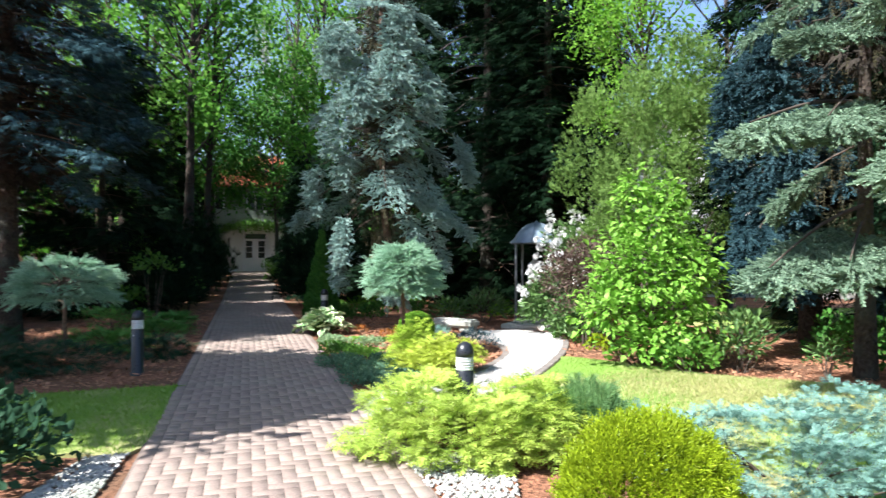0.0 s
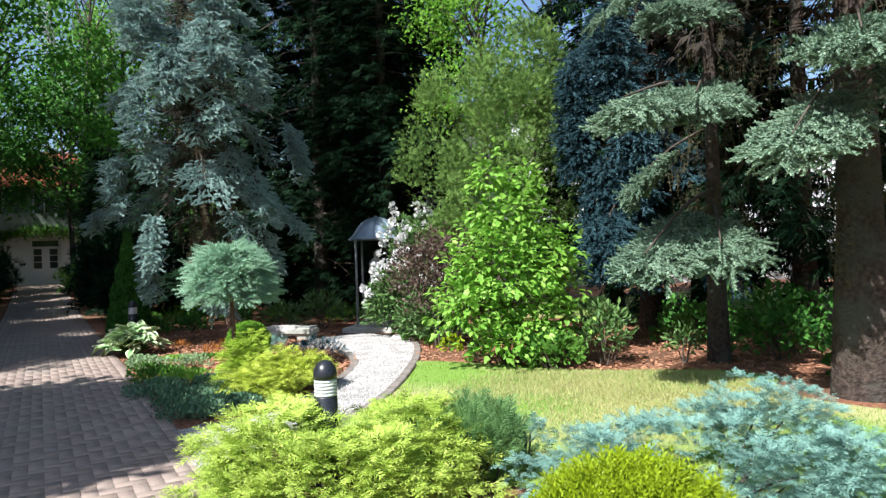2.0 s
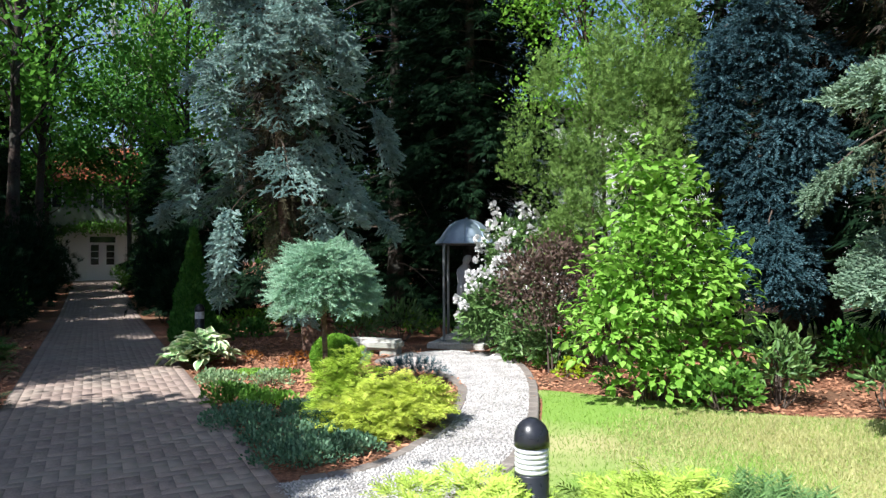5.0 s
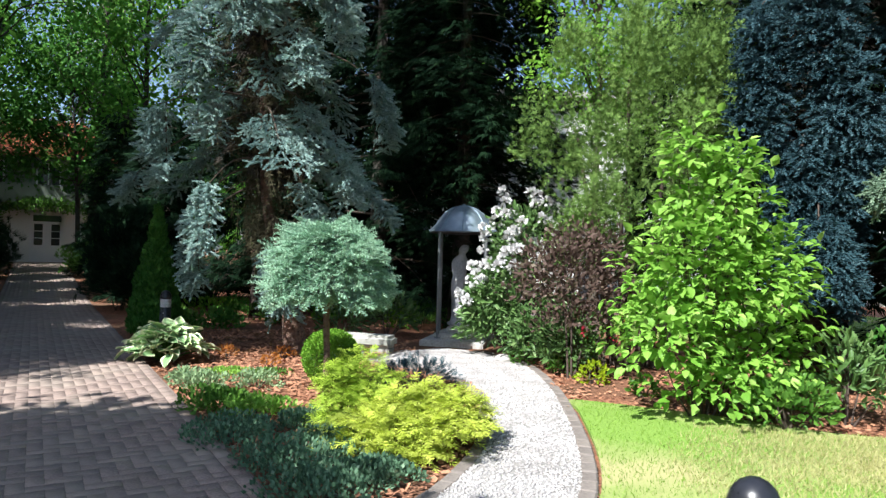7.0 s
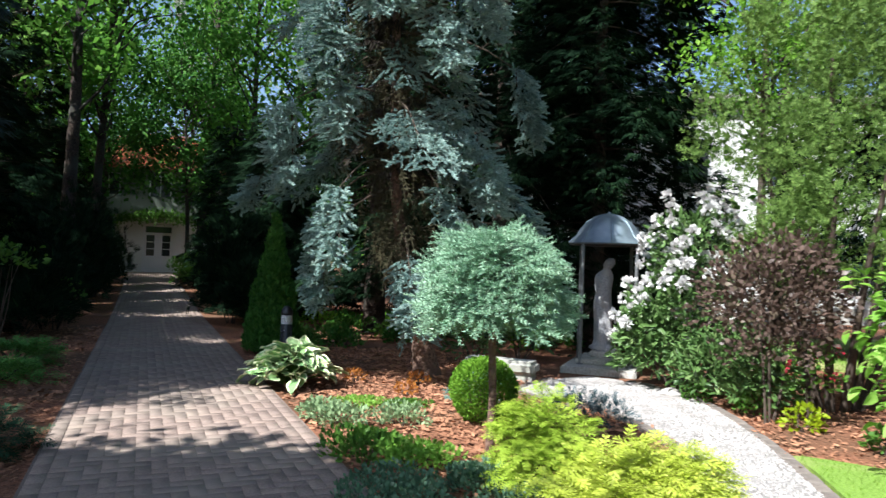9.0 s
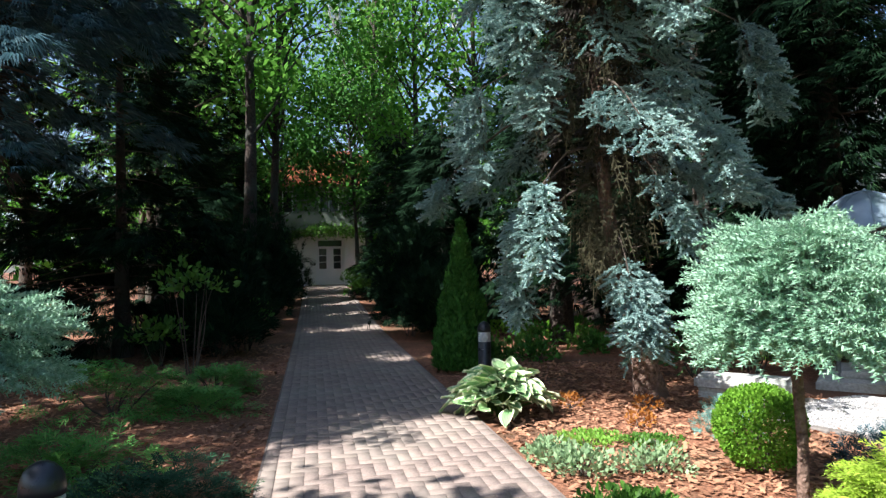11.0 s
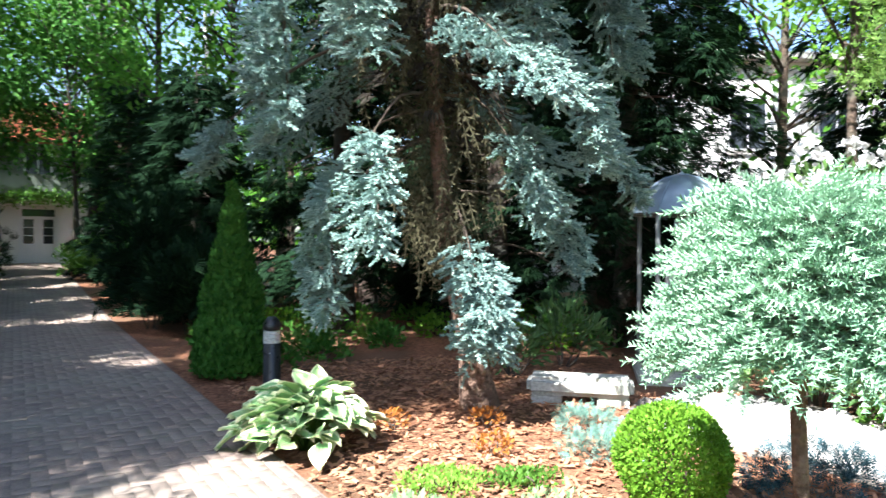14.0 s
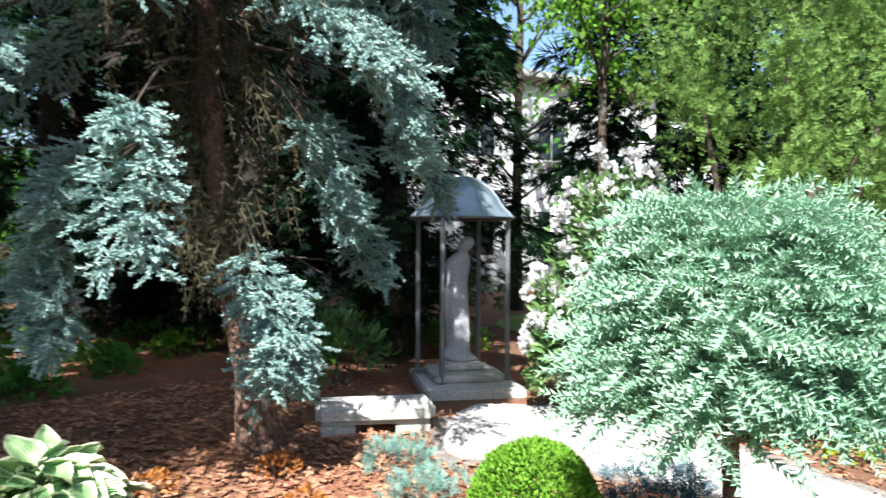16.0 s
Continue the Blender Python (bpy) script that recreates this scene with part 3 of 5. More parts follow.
def conifer(name, at, label, height, reach, first, count, leaf, seed, every=0.16, per=10, size=0.13, wide=0.2, radius=0.2, droop=(0.2, 0.6), spread=0.30, hang=0.10,
            lean=(0, 0), bend=0.0, template=None, tresses=(), power=0.75, bark="bark_shade_dark", top_cut=1.0, facing=None, group="", line=None, bare=0.4, inner=0, flat=False, flare=0.5, beards=0, boughs=()):
    """A spruce-like tree: a trunk, limbs and drooping boughs of tufted shoots. tresses: hanging curtains (height on the trunk, top, bottom, width)."""
    rng = np.random.default_rng(seed)
    root = thing(name, at, label, "tree", group)
    tl = trunk_line(height, lean, bend, seed=seed) if line is None else np.asarray(line, float)
    tv, tf = tube(tl, trunk_radii(radius, len(tl), flare=flare), 12)
    spots, ways, lines = [], [], []

    def on_trunk(h):
        return np.array([np.interp(h, tl[:, 2], tl[:, j]) for j in (0, 1)] + [h])

    for i in range(count):
        h = first + (height * top_cut - first) * ((i + rng.random()) / count)
        a = i * 2.39996 + rng.normal(0, 0.35)
        if facing is not None and rng.random() < 0.35:
            a = facing + rng.normal(0, 0.9)
        k = max(0.04, 1 - (h - first * 0.3) / (height - first * 0.3))
        ln = reach * k ** power * rng.uniform(0.6, 1.12) + 0.15
        o, w = on_trunk(h), np.array((math.cos(a), math.sin(a), 0.0))
        side = np.array((-w[1], w[0], 0.0))
        up, dr = rng.uniform(-0.1, 0.2), rng.uniform(*droop)

        def at_t(t):
            t = np.asarray(t)[..., None]
            return o + w * ln * t + np.array((0, 0, 1.0)) * ln * (up * t - dr * t * t + 0.15 * dr * t ** 5)

        lines.append(at_t(np.linspace(0, 0.8, 5)))
        if flat:
            for lo, hi in ((0.32, 0.72), (0.6, 1.0)):
                q, e = plate(rng, at_t(lo), at_t(hi) + side * rng.normal(0, 0.1), spread * ln * 0.8 + 0.05, 0.08, every * 0.62, 0.062)
                spots.append(q)
                ways.append(e)
            continue
        n = max(3, int(ln / every))
        t = bare + (1 - bare) * np.linspace(0, 1, n) ** 0.85
        lat = np.where(np.arange(n) % 2, 1, -1) * rng.uniform(0.1, 1, n)
        spots.append(at_t(t) + side * (lat * spread * ln * np.minimum(1, 1.8 * (1.02 - t)))[:, None])
        ways.append(unit(w + side * (lat * 0.6)[:, None]))
    p, d = np.concatenate(spots), np.concatenate(ways)
    if flat:
        s = size * rng.uniform(0.75, 1.35, len(p))
    else:
        p, d, s = pads(rng, p, d, per, wide, size, hang)
    for h, tip, width in boughs:
        o, tip = on_trunk(h), np.asarray(tip, float) - np.asarray(at)
        mid = (o + tip) / 2 + np.array((0, 0, 0.10))
        lines.append(smooth_line([o, mid, tip], 4))
        w = unit((tip - o) * np.array((1, 1, 0)))
        side = np.array((-w[1], w[0], 0.0))
        for lo, hi, sway, drop, k in ((0.30, 0.72, 0.0, 0.02, 1.0), (0.55, 1.0, 0.0, 0.0, 0.95), (0.42, 0.9, 0.42, 0.10, 0.7), (0.42, 0.9, -0.42, 0.10, 0.7), (0.6, 0.97, 0.2, 0.16, 0.5), (0.6, 0.97, -0.2, 0.16, 0.5)):
            a, b = o + (tip - o) * lo, o + (tip - o) * hi + side * sway * width
            b[2] -= drop
            q, e = plate(rng, a, b, width * k, 0.1, 0.085, 0.062)
            p, d, s = np.concatenate((p, q)), np.concatenate((d, e)), np.concatenate((s, size * rng.uniform(0.75, 1.35, len(q))))
    for h, top, low, width in tresses:
        top, low = np.asarray(top, float) - np.asarray(at), np.asarray(low, float) - np.asarray(at)
        o = on_trunk(h)
        lines.append(smooth_line([o, (o * 0.4 + top * 0.6) + (0, 0, 0.15), top], 3))
        out = math.atan2(top[1] - o[1], top[0] - o[0])
        n = max(3, int(np.linalg.norm(low - top) / 0.105))
        for t in np.linspace(0, 1, n):
            core = top + (low - top) * t
            wide_here = width * (0.45 + 0.6 * math.sin(math.pi * min(1, 0.2 + 0.68 * t)))
            for turn in (rng.normal(-0.75, 0.35), rng.normal(0.75, 0.35)):
                w = np.array((math.cos(out + turn), math.sin(out + turn), 0.0))
                q, e = plate(rng, core - w * wide_here * 0.3, core + w * wide_here * 0.95 - np.array((0, 0, 0.35 * wide_here)), wide_here * 0.62, 0.10, 0.085, 0.055)
                p, d, s = np.concatenate((p, q)), np.concatenate((d, e)), np.concatenate((s, size * rng.uniform(0.75, 1.35, len(q))))
        lines.append(np.linspace(top, low, 5))
    up = np.tile((0, 0, 1.0), (len(p), 1)) + rng.normal(0, 0.25, (len(p), 3))
    v, f = scatter(template or SPRUCE, p, d, up, s)
    part("trunk", mesh_of("trunk", tv, tf, M[bark], True), None, root)
    # dead twigs added round the trunk; their near-black colour paints dark gaps
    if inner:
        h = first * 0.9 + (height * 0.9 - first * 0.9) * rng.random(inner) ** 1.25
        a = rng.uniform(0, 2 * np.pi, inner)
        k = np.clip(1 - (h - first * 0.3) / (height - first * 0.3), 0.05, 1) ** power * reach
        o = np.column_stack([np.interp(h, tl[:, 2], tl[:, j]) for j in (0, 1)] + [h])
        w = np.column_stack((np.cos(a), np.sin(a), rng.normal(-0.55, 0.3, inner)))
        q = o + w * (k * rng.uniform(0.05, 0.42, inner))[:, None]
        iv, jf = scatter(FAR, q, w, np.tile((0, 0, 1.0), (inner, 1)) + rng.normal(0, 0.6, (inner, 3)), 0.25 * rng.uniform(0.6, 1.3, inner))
        tagged(part("dead_twigwork", mesh_of("dead_twigwork", iv, jf, M["inner_twig_shade"]), None, root, "dead inner twigs, near black to paint the crown's inner shade"), kind="stuff")
    if beards:
        h = 1.3 + 5.2 * rng.random(beards) ** 1.2
        a = rng.uniform(0, 2 * np.pi, beards)
        r = rng.uniform(0.06, 0.8, beards) * (0.35 + 0.65 * np.clip((h - 1.3) / 1.5, 0, 1))
        q = np.column_stack([np.interp(h, tl[:, 2], tl[:, 0]) + r * np.cos(a), np.interp(h, tl[:, 2], tl[:, 1]) + r * np.sin(a), h + 0.1])
        w = np.column_stack((rng.normal(0, 0.22, (beards, 2)), -np.ones(beards)))
        iv, jf = scatter(scale_frond(5, 0.16, 0.016), q, w, unit(rng.normal(size=(beards, 3)) + (0, 0, 0.1)), rng.uniform(0.25, 0.5, beards))
        tagged(part("dry_twigwork", mesh_of("dry_twigwork", iv, jf, M["dry_twig"]), None, root, "olive-brown dry hanging twigs"), kind="stuff")
    limbs = joined([tube(ln, np.linspace(0.015, 0.004, len(ln)) * (0.6 + 0.5 * np.linalg.norm(ln[-1] - ln[0])), 5) for ln in lines])
    tagged(part("branchwork", mesh_of("branchwork", *limbs, M["twig"], True), None, root, "bare brown limbs"), kind="stuff")
    tagged(part("crown", mesh_of("crown", v, f, LEAF[leaf]), None, root, "drooping needle-covered boughs"), kind="stuff")
    return root


def shrub(name, at, label, lumps, leaf, template, size, seed, outward=1.0, upward=0.35, rough=0.2, inner=0.45, freq=3.0, low=-0.5, stems=6,
          category="shrub", group="", stem_radius=0.012, flat_up=False, turn=0.35, fans=0):
    """A shrub of uneven lumps, each (count, centre, radii), with stems from the ground."""
    rng = np.random.default_rng(seed)
    root = thing(name, at, label, category, group)
    ps, ds = [], []
    for k, (n, c, r) in enumerate(lumps):
        p, o = lump(rng, n // fans if fans else n, c, r, rough, seed * 7 + k, inner, freq, low)
        keep = p[:, 2] > 0.015
        ps.append(p[keep])
        ds.append(o[keep])
    p, o = np.concatenate(ps), np.concatenate(ds)
    d = o * outward + np.array((0, 0, upward)) + rng.normal(0, turn, p.shape)
    up = np.tile((0, 0, 1.0), (len(p), 1)) + rng.normal(0, 0.3, p.shape) if flat_up else o + rng.normal(0, 0.5, p.shape)
    s = size * rng.uniform(0.65, 1.35, len(p))
    if fans:
        w = unit(o * np.array((1, 1, 0)) + rng.normal(0, 0.3, o.shape) * np.array((1, 1, 0)))
        p, e, s = pads(rng, p - w * size * 0.7, w, fans, size * 1.5, size, 0.02)
        e[:, 2] += np.repeat(o[:, 2], fans) * (0.35 + upward) + 0.15
        d, up = e, np.tile((0, 0, 1.0), (len(p), 1)) + rng.normal(0, 0.25, p.shape)
    v, f = scatter(template, p, d, up, s)
    lines = []
    for k in range(stems):
        n, c, r = lumps[k % len(lumps)]
        aim = np.array(c) + rng.uniform(-0.55, 0.55, 3) * np.array(r)
        b = np.array((aim[0] * 0.25, aim[1] * 0.25, -0.02))
        mid = (b + aim) / 2 + rng.normal(0, 0.03, 3)
        lines.append(tube(smooth_line([b, mid, aim], 4), np.linspace(stem_radius, stem_radius * 0.4, 9), 5))
    tagged(part("stem_work", mesh_of("stem_work", *joined(lines), M["twig"], True), None, root), kind="stuff")
    tagged(part("foliage", mesh_of("foliage", v, f, LEAF[leaf]), None, root), kind="stuff")
    return root


def broadleaf(name, at, label, height, crown, leaf, seed, leaves=5000, leaf_size=0.14, radius=0.16, bark="bark", first=0.35, lean=(0, 0), clusters=34, group=""):
    """A woodland tree: a tapered trunk, limbs, and clusters of leaves at the limb ends with gaps between."""
    rng = np.random.default_rng(seed)
    root = thing(name, at, label, "tree", group)
    tl = trunk_line(height * 0.92, lean, 0.06, seed=seed)
    part("trunk", mesh_of("trunk", *tube(tl, trunk_radii(radius), 9), M[bark], True), None, root)
    lines, spots = [], []
    for i in range(clusters):
        h = height * (first + (1 - first) * rng.random())
        k = math.sin(math.pi * min(1, 0.12 + 0.86 * (h / height - first) / (1 - first)))
        a = rng.uniform(0, 6.28)
        o = np.array([np.interp(h * 0.8, tl[:, 2], tl[:, j]) for j in (0, 1)] + [h * 0.8])
        end = o + np.array((math.cos(a), math.sin(a), 0)) * crown * k * rng.uniform(0.4, 1.05) + np.array((0, 0, h * 0.2))
        lines.append(tube(smooth_line([o, (o + end) / 2 + rng.normal(0, 0.15, 3), end], 3), np.linspace(radius * 0.28, 0.012, 7), 5))
        n = leaves // clusters
        spots.append(end + rng.normal(0, 1, (n, 3)) * np.array((0.42, 0.42, 0.3)) * crown * 0.55 * rng.uniform(0.6, 1.2))
    p = np.concatenate(spots)
    d = unit(rng.normal(size=p.shape)) + np.array((0, 0, -0.35))
    v, f = scatter(LITTLE, p, d, unit(rng.normal(0, 0.5, p.shape) + (0, 0, 1)), leaf_size * rng.uniform(0.6, 1.3, len(p)))
    tagged(part("branchwork", mesh_of("branchwork", *joined(lines), M[bark], True), None, root), kind="stuff")
    tagged(part("crown", mesh_of("crown", v, f, LEAF[leaf]), None, root, "airy crown of small leaves"), kind="stuff")
    return root


# ---------------------------------------------------------------- the big conifers
conifer("blue_spruce", (-0.66, 13.95, 0), "tall blue spruce with drooping silvery boughs and bare trunk", 13.5, 1.5, 2.9, 60, "blue_spruce", 11,
        every=0.17, size=0.105, radius=0.105, flare=0.9, beards=1700, hang=0.14, droop=(0.35, 0.85), power=0.45, inner=600, flat=True, spread=0.32, bark="bark_red",
        line=[(0, 0, -0.05), (-0.12, -0.06, 0.55), (-0.36, -0.22, 1.3), (-0.50, -0.33, 2.2), (-0.56, -0.34, 3.2), (-0.6, -0.3, 5), (-0.6, -0.25, 8), (-0.58, -0.2, 11), (-0.58, -0.2, 13.6)],
        tresses=[(1.7, (-1.0, 13.35, 1.48), (-0.89, 13.25, 0.68), 0.27), (1.9, (-1.0, 13.15, 1.3), (-0.92, 13.08, 0.8), 0.22), (2.7, (-1.84, 12.85, 2.25), (-1.82, 12.75, 1.55), 0.22), (2.4, (-2.05, 13.75, 1.65), (-2.0, 13.7, 1.0), 0.22),
                 (3.5, (-2.45, 13.35, 3.3), (-2.40, 13.3, 2.4), 0.26), (3.9, (-1.8, 13.1, 3.6), (-1.8, 13.05, 3.0), 0.28), (3.2, (-0.30, 13.0, 2.95), (-0.15, 12.95, 2.2), 0.26), (2.9, (0.10, 13.2, 2.42), (0.48, 13.35, 1.98), 0.18),
                 (2.7, (-0.7, 13.25, 2.35), (-0.55, 13.2, 1.75), 0.26), (3.4, (-2.85, 13.95, 2.45), (-2.95, 13.95, 2.2), 0.2), (3.5, (-0.7, 12.75, 3.3), (-0.65, 12.7, 2.7), 0.24), (4.6, (-2.0, 12.9, 4.4), (-2.0, 12.85, 3.6), 0.3),
                 (5.2, (-1.3, 12.6, 5.0), (-1.3, 12.55, 4.3), 0.3), (2.3, (-0.2, 13.6, 2.0), (-0.05, 13.5, 1.4), 0.24), (2.6, (-1.95, 13.6, 2.1), (-2.1, 13.5, 1.8), 0.2), (5.4, (-0.4, 13.0, 5.1), (-0.3, 12.9, 4.2), 0.3),
                 (4.3, (0.25, 13.5, 3.9), (0.4, 13.5, 3.1), 0.28), (6.2, (-1.9, 13.0, 6.0), (-1.9, 12.9, 5.0), 0.32), (6.6, (-0.9, 12.8, 6.3), (-0.9, 12.7, 5.4), 0.32),
                 (4.9, (-1.5, 12.25, 4.8), (-1.5, 12.15, 4.1), 0.34), (5.5, (-0.9, 12.25, 5.3), (-0.85, 12.15, 4.5), 0.34), (4.4, (-0.85, 12.4, 4.2), (-0.8, 12.3, 3.6), 0.3), (6.0, (-1.9, 12.45, 5.9), (-1.9, 12.35, 5.0), 0.34)])
DARK = [(1.2, 18.6, 16, 3.4, 1.2, "tall dark conifer with weeping branches behind the shrine"), (-1.2, 19.5, 15, 1.8, 2.6, "dark conifer standing in the shade of the wood"), (3.2, 18.8, 14, 2.7, 1.3, "dark conifer with thin hanging twigs"),
        (-0.2, 23.0, 16, 3.2, 0.8, "dark conifer deep in the wood"), (2.6, 22.5, 15, 3.0, 0.8, "dark conifer deep in the wood"), (8.2, 16.4, 14, 2.4, 1.8, "dark conifer with thin hanging twigs"), (9.4, 14.6, 13, 2.6, 1.6, "dark conifer behind the lawn"),
        (8.6, 10.6, 13, 2.6, 1.4, "dark conifer behind the lawn"), (2.6, 16.9, 13, 2.1, 3.5, "dark conifer with weeping twigs behind the shrine")]
# the needle colour of these conifers already holds their shade
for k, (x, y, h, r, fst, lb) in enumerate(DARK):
    conifer("dark_conifer", (x, y, 0), lb, h, r, fst, 110, "conifer_shade", 212 + k, every=0.24 if y > 20 or x > 5 else 0.2, per=8 if y > 20 or x > 5 else 15, size=0.44 if y > 20 or x > 5 else 0.24, wide=0.34, radius=0.17, spread=0.36, hang=0.55, template=FAR, power=0.5, droop=(0.3, 0.7), group="dark conifers")
conifer("grey_spruce", (5.4, 8.55, 0), "grey-green spruce with long ragged boughs over the lawn edge", 12, 1.7, 4.6, 13, "grey_spruce", 15, every=0.19, flat=True, size=0.125, radius=0.10, hang=0.12,
        droop=(0.15, 0.5), facing=-2.4, power=0.5, inner=500, beards=500,
        boughs=[(3.5, (3.05, 6.55, 2.85), 0.52), (3.6, (3.9, 6.7, 2.95), 0.5), (2.2, (3.38, 6.85, 1.42), 0.5), (2.0, (4.15, 6.75, 1.5), 0.48), (4.4, (3.9, 7.0, 4.0), 0.5), (3.0, (4.6, 9.2, 2.3), 0.4)])
# weeping spruce in the darkened needles, its shade painted rather than cast
conifer("weeping_blue_spruce", (6.6, 12.1, 0), "blue spruce with hanging curtains of foliage, shade painted into its needles", 13, 2.1, 2.2, 18, "blue_needles_shade", 16, every=0.2, flat=True, size=0.135, radius=0.15, hang=0.3,
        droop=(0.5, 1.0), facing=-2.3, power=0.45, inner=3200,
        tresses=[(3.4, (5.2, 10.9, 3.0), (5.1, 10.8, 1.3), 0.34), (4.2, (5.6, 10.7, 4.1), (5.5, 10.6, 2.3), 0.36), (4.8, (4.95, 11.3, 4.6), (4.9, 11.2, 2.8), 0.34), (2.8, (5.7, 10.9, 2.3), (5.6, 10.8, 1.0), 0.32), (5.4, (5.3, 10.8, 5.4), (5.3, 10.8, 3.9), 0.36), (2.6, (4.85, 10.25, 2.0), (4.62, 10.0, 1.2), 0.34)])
conifer("old_spruce", (5.4, 6.35, 0), "old spruce with a thick bare trunk at the lawn's edge", 14, 2.0, 4.6, 22, "grey_spruce", 17, every=0.19, flat=True, beards=400, size=0.125, radius=0.21, hang=0.14, droop=(0.15, 0.5), power=0.5, inner=900, facing=-2.5,
        boughs=[(3.2, (3.95, 5.55, 2.35), 0.5), (3.7, (4.3, 5.2, 3.1), 0.5), (4.4, (3.9, 5.7, 3.9), 0.5), (3.4, (4.9, 4.9, 2.7), 0.45)])
# both spruces below use the darkened needles, shade included in the colour
conifer("shaded_blue_spruce", (-7.5, 11.6, 0), "large blue spruce, mostly in shade, beside the walk", 12.5, 2.55, 3.4, 190, "blue_needles_shade", 18, every=0.2, per=20, size=0.15, wide=0.24, radius=0.18, hang=0.2, template=FAR, droop=(0.15, 0.5), power=0.28, inner=2600)
conifer("shaded_blue_spruce", (-12.6, 13.6, 0), "blue spruce in shade at the garden's edge", 16, 3.2, 0.9, 100, "blue_needles_shade", 19, every=0.2, per=9, size=0.42, wide=0.34, radius=0.2, hang=0.2, droop=(0.3, 0.7), power=0.45, template=FAR)
SIDE = [(-8.9, 17.6, 7.5, 1.8), (-10.0, 21.0, 8.0, 1.9), (-10.6, 24.6, 8.0, 1.8), (-11.3, 28.0, 5.4, 1.5), (-12.3, 31.6, 6.0, 1.5), (-14.4, 36.2, 8.0, 1.9), (-11.6, 17.6, 6.5, 2.2), (-3.7, 22.4, 4.9, 1.0), (-4.6, 26.6, 5.0, 1.2), (-6.2, 30.6, 6.0, 1.3), (-7.0, 34.6, 8.0, 1.6)]
# evergreens along the walk, painted near black as if in shade
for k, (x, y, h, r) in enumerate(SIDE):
    conifer("dark_evergreen", (x, y, float(rise(x, y))), "dense dark evergreen lining the walk", h, r, 0.25, 76, "conifer_shade", 240 + k, every=0.24, per=15, size=0.28, wide=0.32, radius=0.13, hang=0.3, template=FAR, power=0.5, droop=(0.1, 0.45), group="evergreens along the walk")

# ---------------------------------------------------------------- the olive thuja and broadleaved shrubs behind the lawn
plume_rng = np.random.default_rng(5)
THUJA = [(2300, (0.35, 0, 2.75), (1.15, 1.0, 2.25)), (800, (-0.85, 0.0, 2.75), (0.62, 0.7, 1.65)), (700, (0.75, 0.1, 4.3), (0.75, 0.75, 1.15)), (600, (-0.35, -0.55, 1.8), (0.75, 0.6, 1.0)), (500, (1.15, -0.2, 2.4), (0.55, 0.6, 1.7)), (400, (-0.15, -0.3, 4.0), (0.42, 0.42, 0.95))]
plumes = []
for k in range(84):
    n, c, r = THUJA[(0, 0, 1, 2, 0, 3, 4, 1, 2, 5)[k % 10]]
    way = unit(plume_rng.normal(size=3) + (0, -0.5, 0.1))
    plumes.append((190, tuple(np.array(c) + way * np.array(r) * 0.92), tuple(np.array((0.24, 0.24, 0.40)) * plume_rng.uniform(0.7, 1.3))))
shrub("thuja", (3.6, 12.1, 0), "broad olive-green thuja of several upright plumes", THUJA + plumes,
      "thuja", scale_frond(2, 0.5, 0.075), 0.085, 41, outward=0.8, upward=0.6, rough=0.38, freq=6, stems=9, category="tree", stem_radius=0.05, turn=0.4, inner=0.6)
shrub("lime_leaved_shrub", (2.86, 9.5, 0), "tall shrub with large lime-green leaves", [
    (1900, (0, 0, 1.2), (0.76, 0.68, 0.75)), (460, (0.1, 0, 1.95), (0.46, 0.45, 0.5)), (170, (-0.15, 0.05, 2.45), (0.24, 0.25, 0.35)), (160, (0.4, 0.05, 2.35), (0.22, 0.22, 0.32)), (420, (0.66, -0.1, 1.25), (0.42, 0.42, 0.5)),
    (520, (-0.5, -0.2, 0.70), (0.45, 0.45, 0.50)), (760, (0.35, -0.3, 0.50), (0.55, 0.4, 0.48)), (330, (0.0, -0.3, 0.3), (0.6, 0.35, 0.3))],
    "lime", leaf_shape(0.34, 0.1, 0.22), 0.098, 42, outward=0.9, upward=-0.15, rough=0.46, inner=0.6, freq=7, stems=14, stem_radius=0.011, turn=0.4, flat_up=True)
shrub("green_bush", (3.28, 8.85, 0), "small bright green bush at the mulch edge", [(420, (0, 0, 0.22), (0.36, 0.3, 0.26))], "fresh", LEAFY, 0.075, 43, rough=0.3, stems=7, turn=0.5)
shrub("azalea", (3.98, 8.95, 0), "low azalea with pale whorled leaves", [(300, (0, 0, 0.36), (0.40, 0.36, 0.36)), (70, (0.15, 0.1, 0.62), (0.2, 0.2, 0.2))], "rhodo", NARROW, 0.11, 44, rough=0.35, inner=0.7, stems=9, turn=0.5)
shrub("azalea", (5.0, 8.7, 0), "sparse little azalea in the mulch", [(120, (0, 0, 0.22), (0.24, 0.22, 0.2))], "rhodo", NARROW, 0.10, 45, rough=0.35, inner=0.7, stems=5, turn=0.5)
shrub("maroon_shrub", (2.42, 11.4, 0), "maroon-leaved shrub with a single thin stem", [
    (2600, (0, 0, 1.18), (0.72, 0.6, 0.56)), (420, (0.15, 0, 1.62), (0.4, 0.4, 0.25)), (500, (-0.05, -0.1, 0.72), (0.5, 0.4, 0.3))], "purple", LITTLE, 0.062, 46, rough=0.32, inner=0.6, freq=6, stems=3, stem_radius=0.016, turn=0.6)
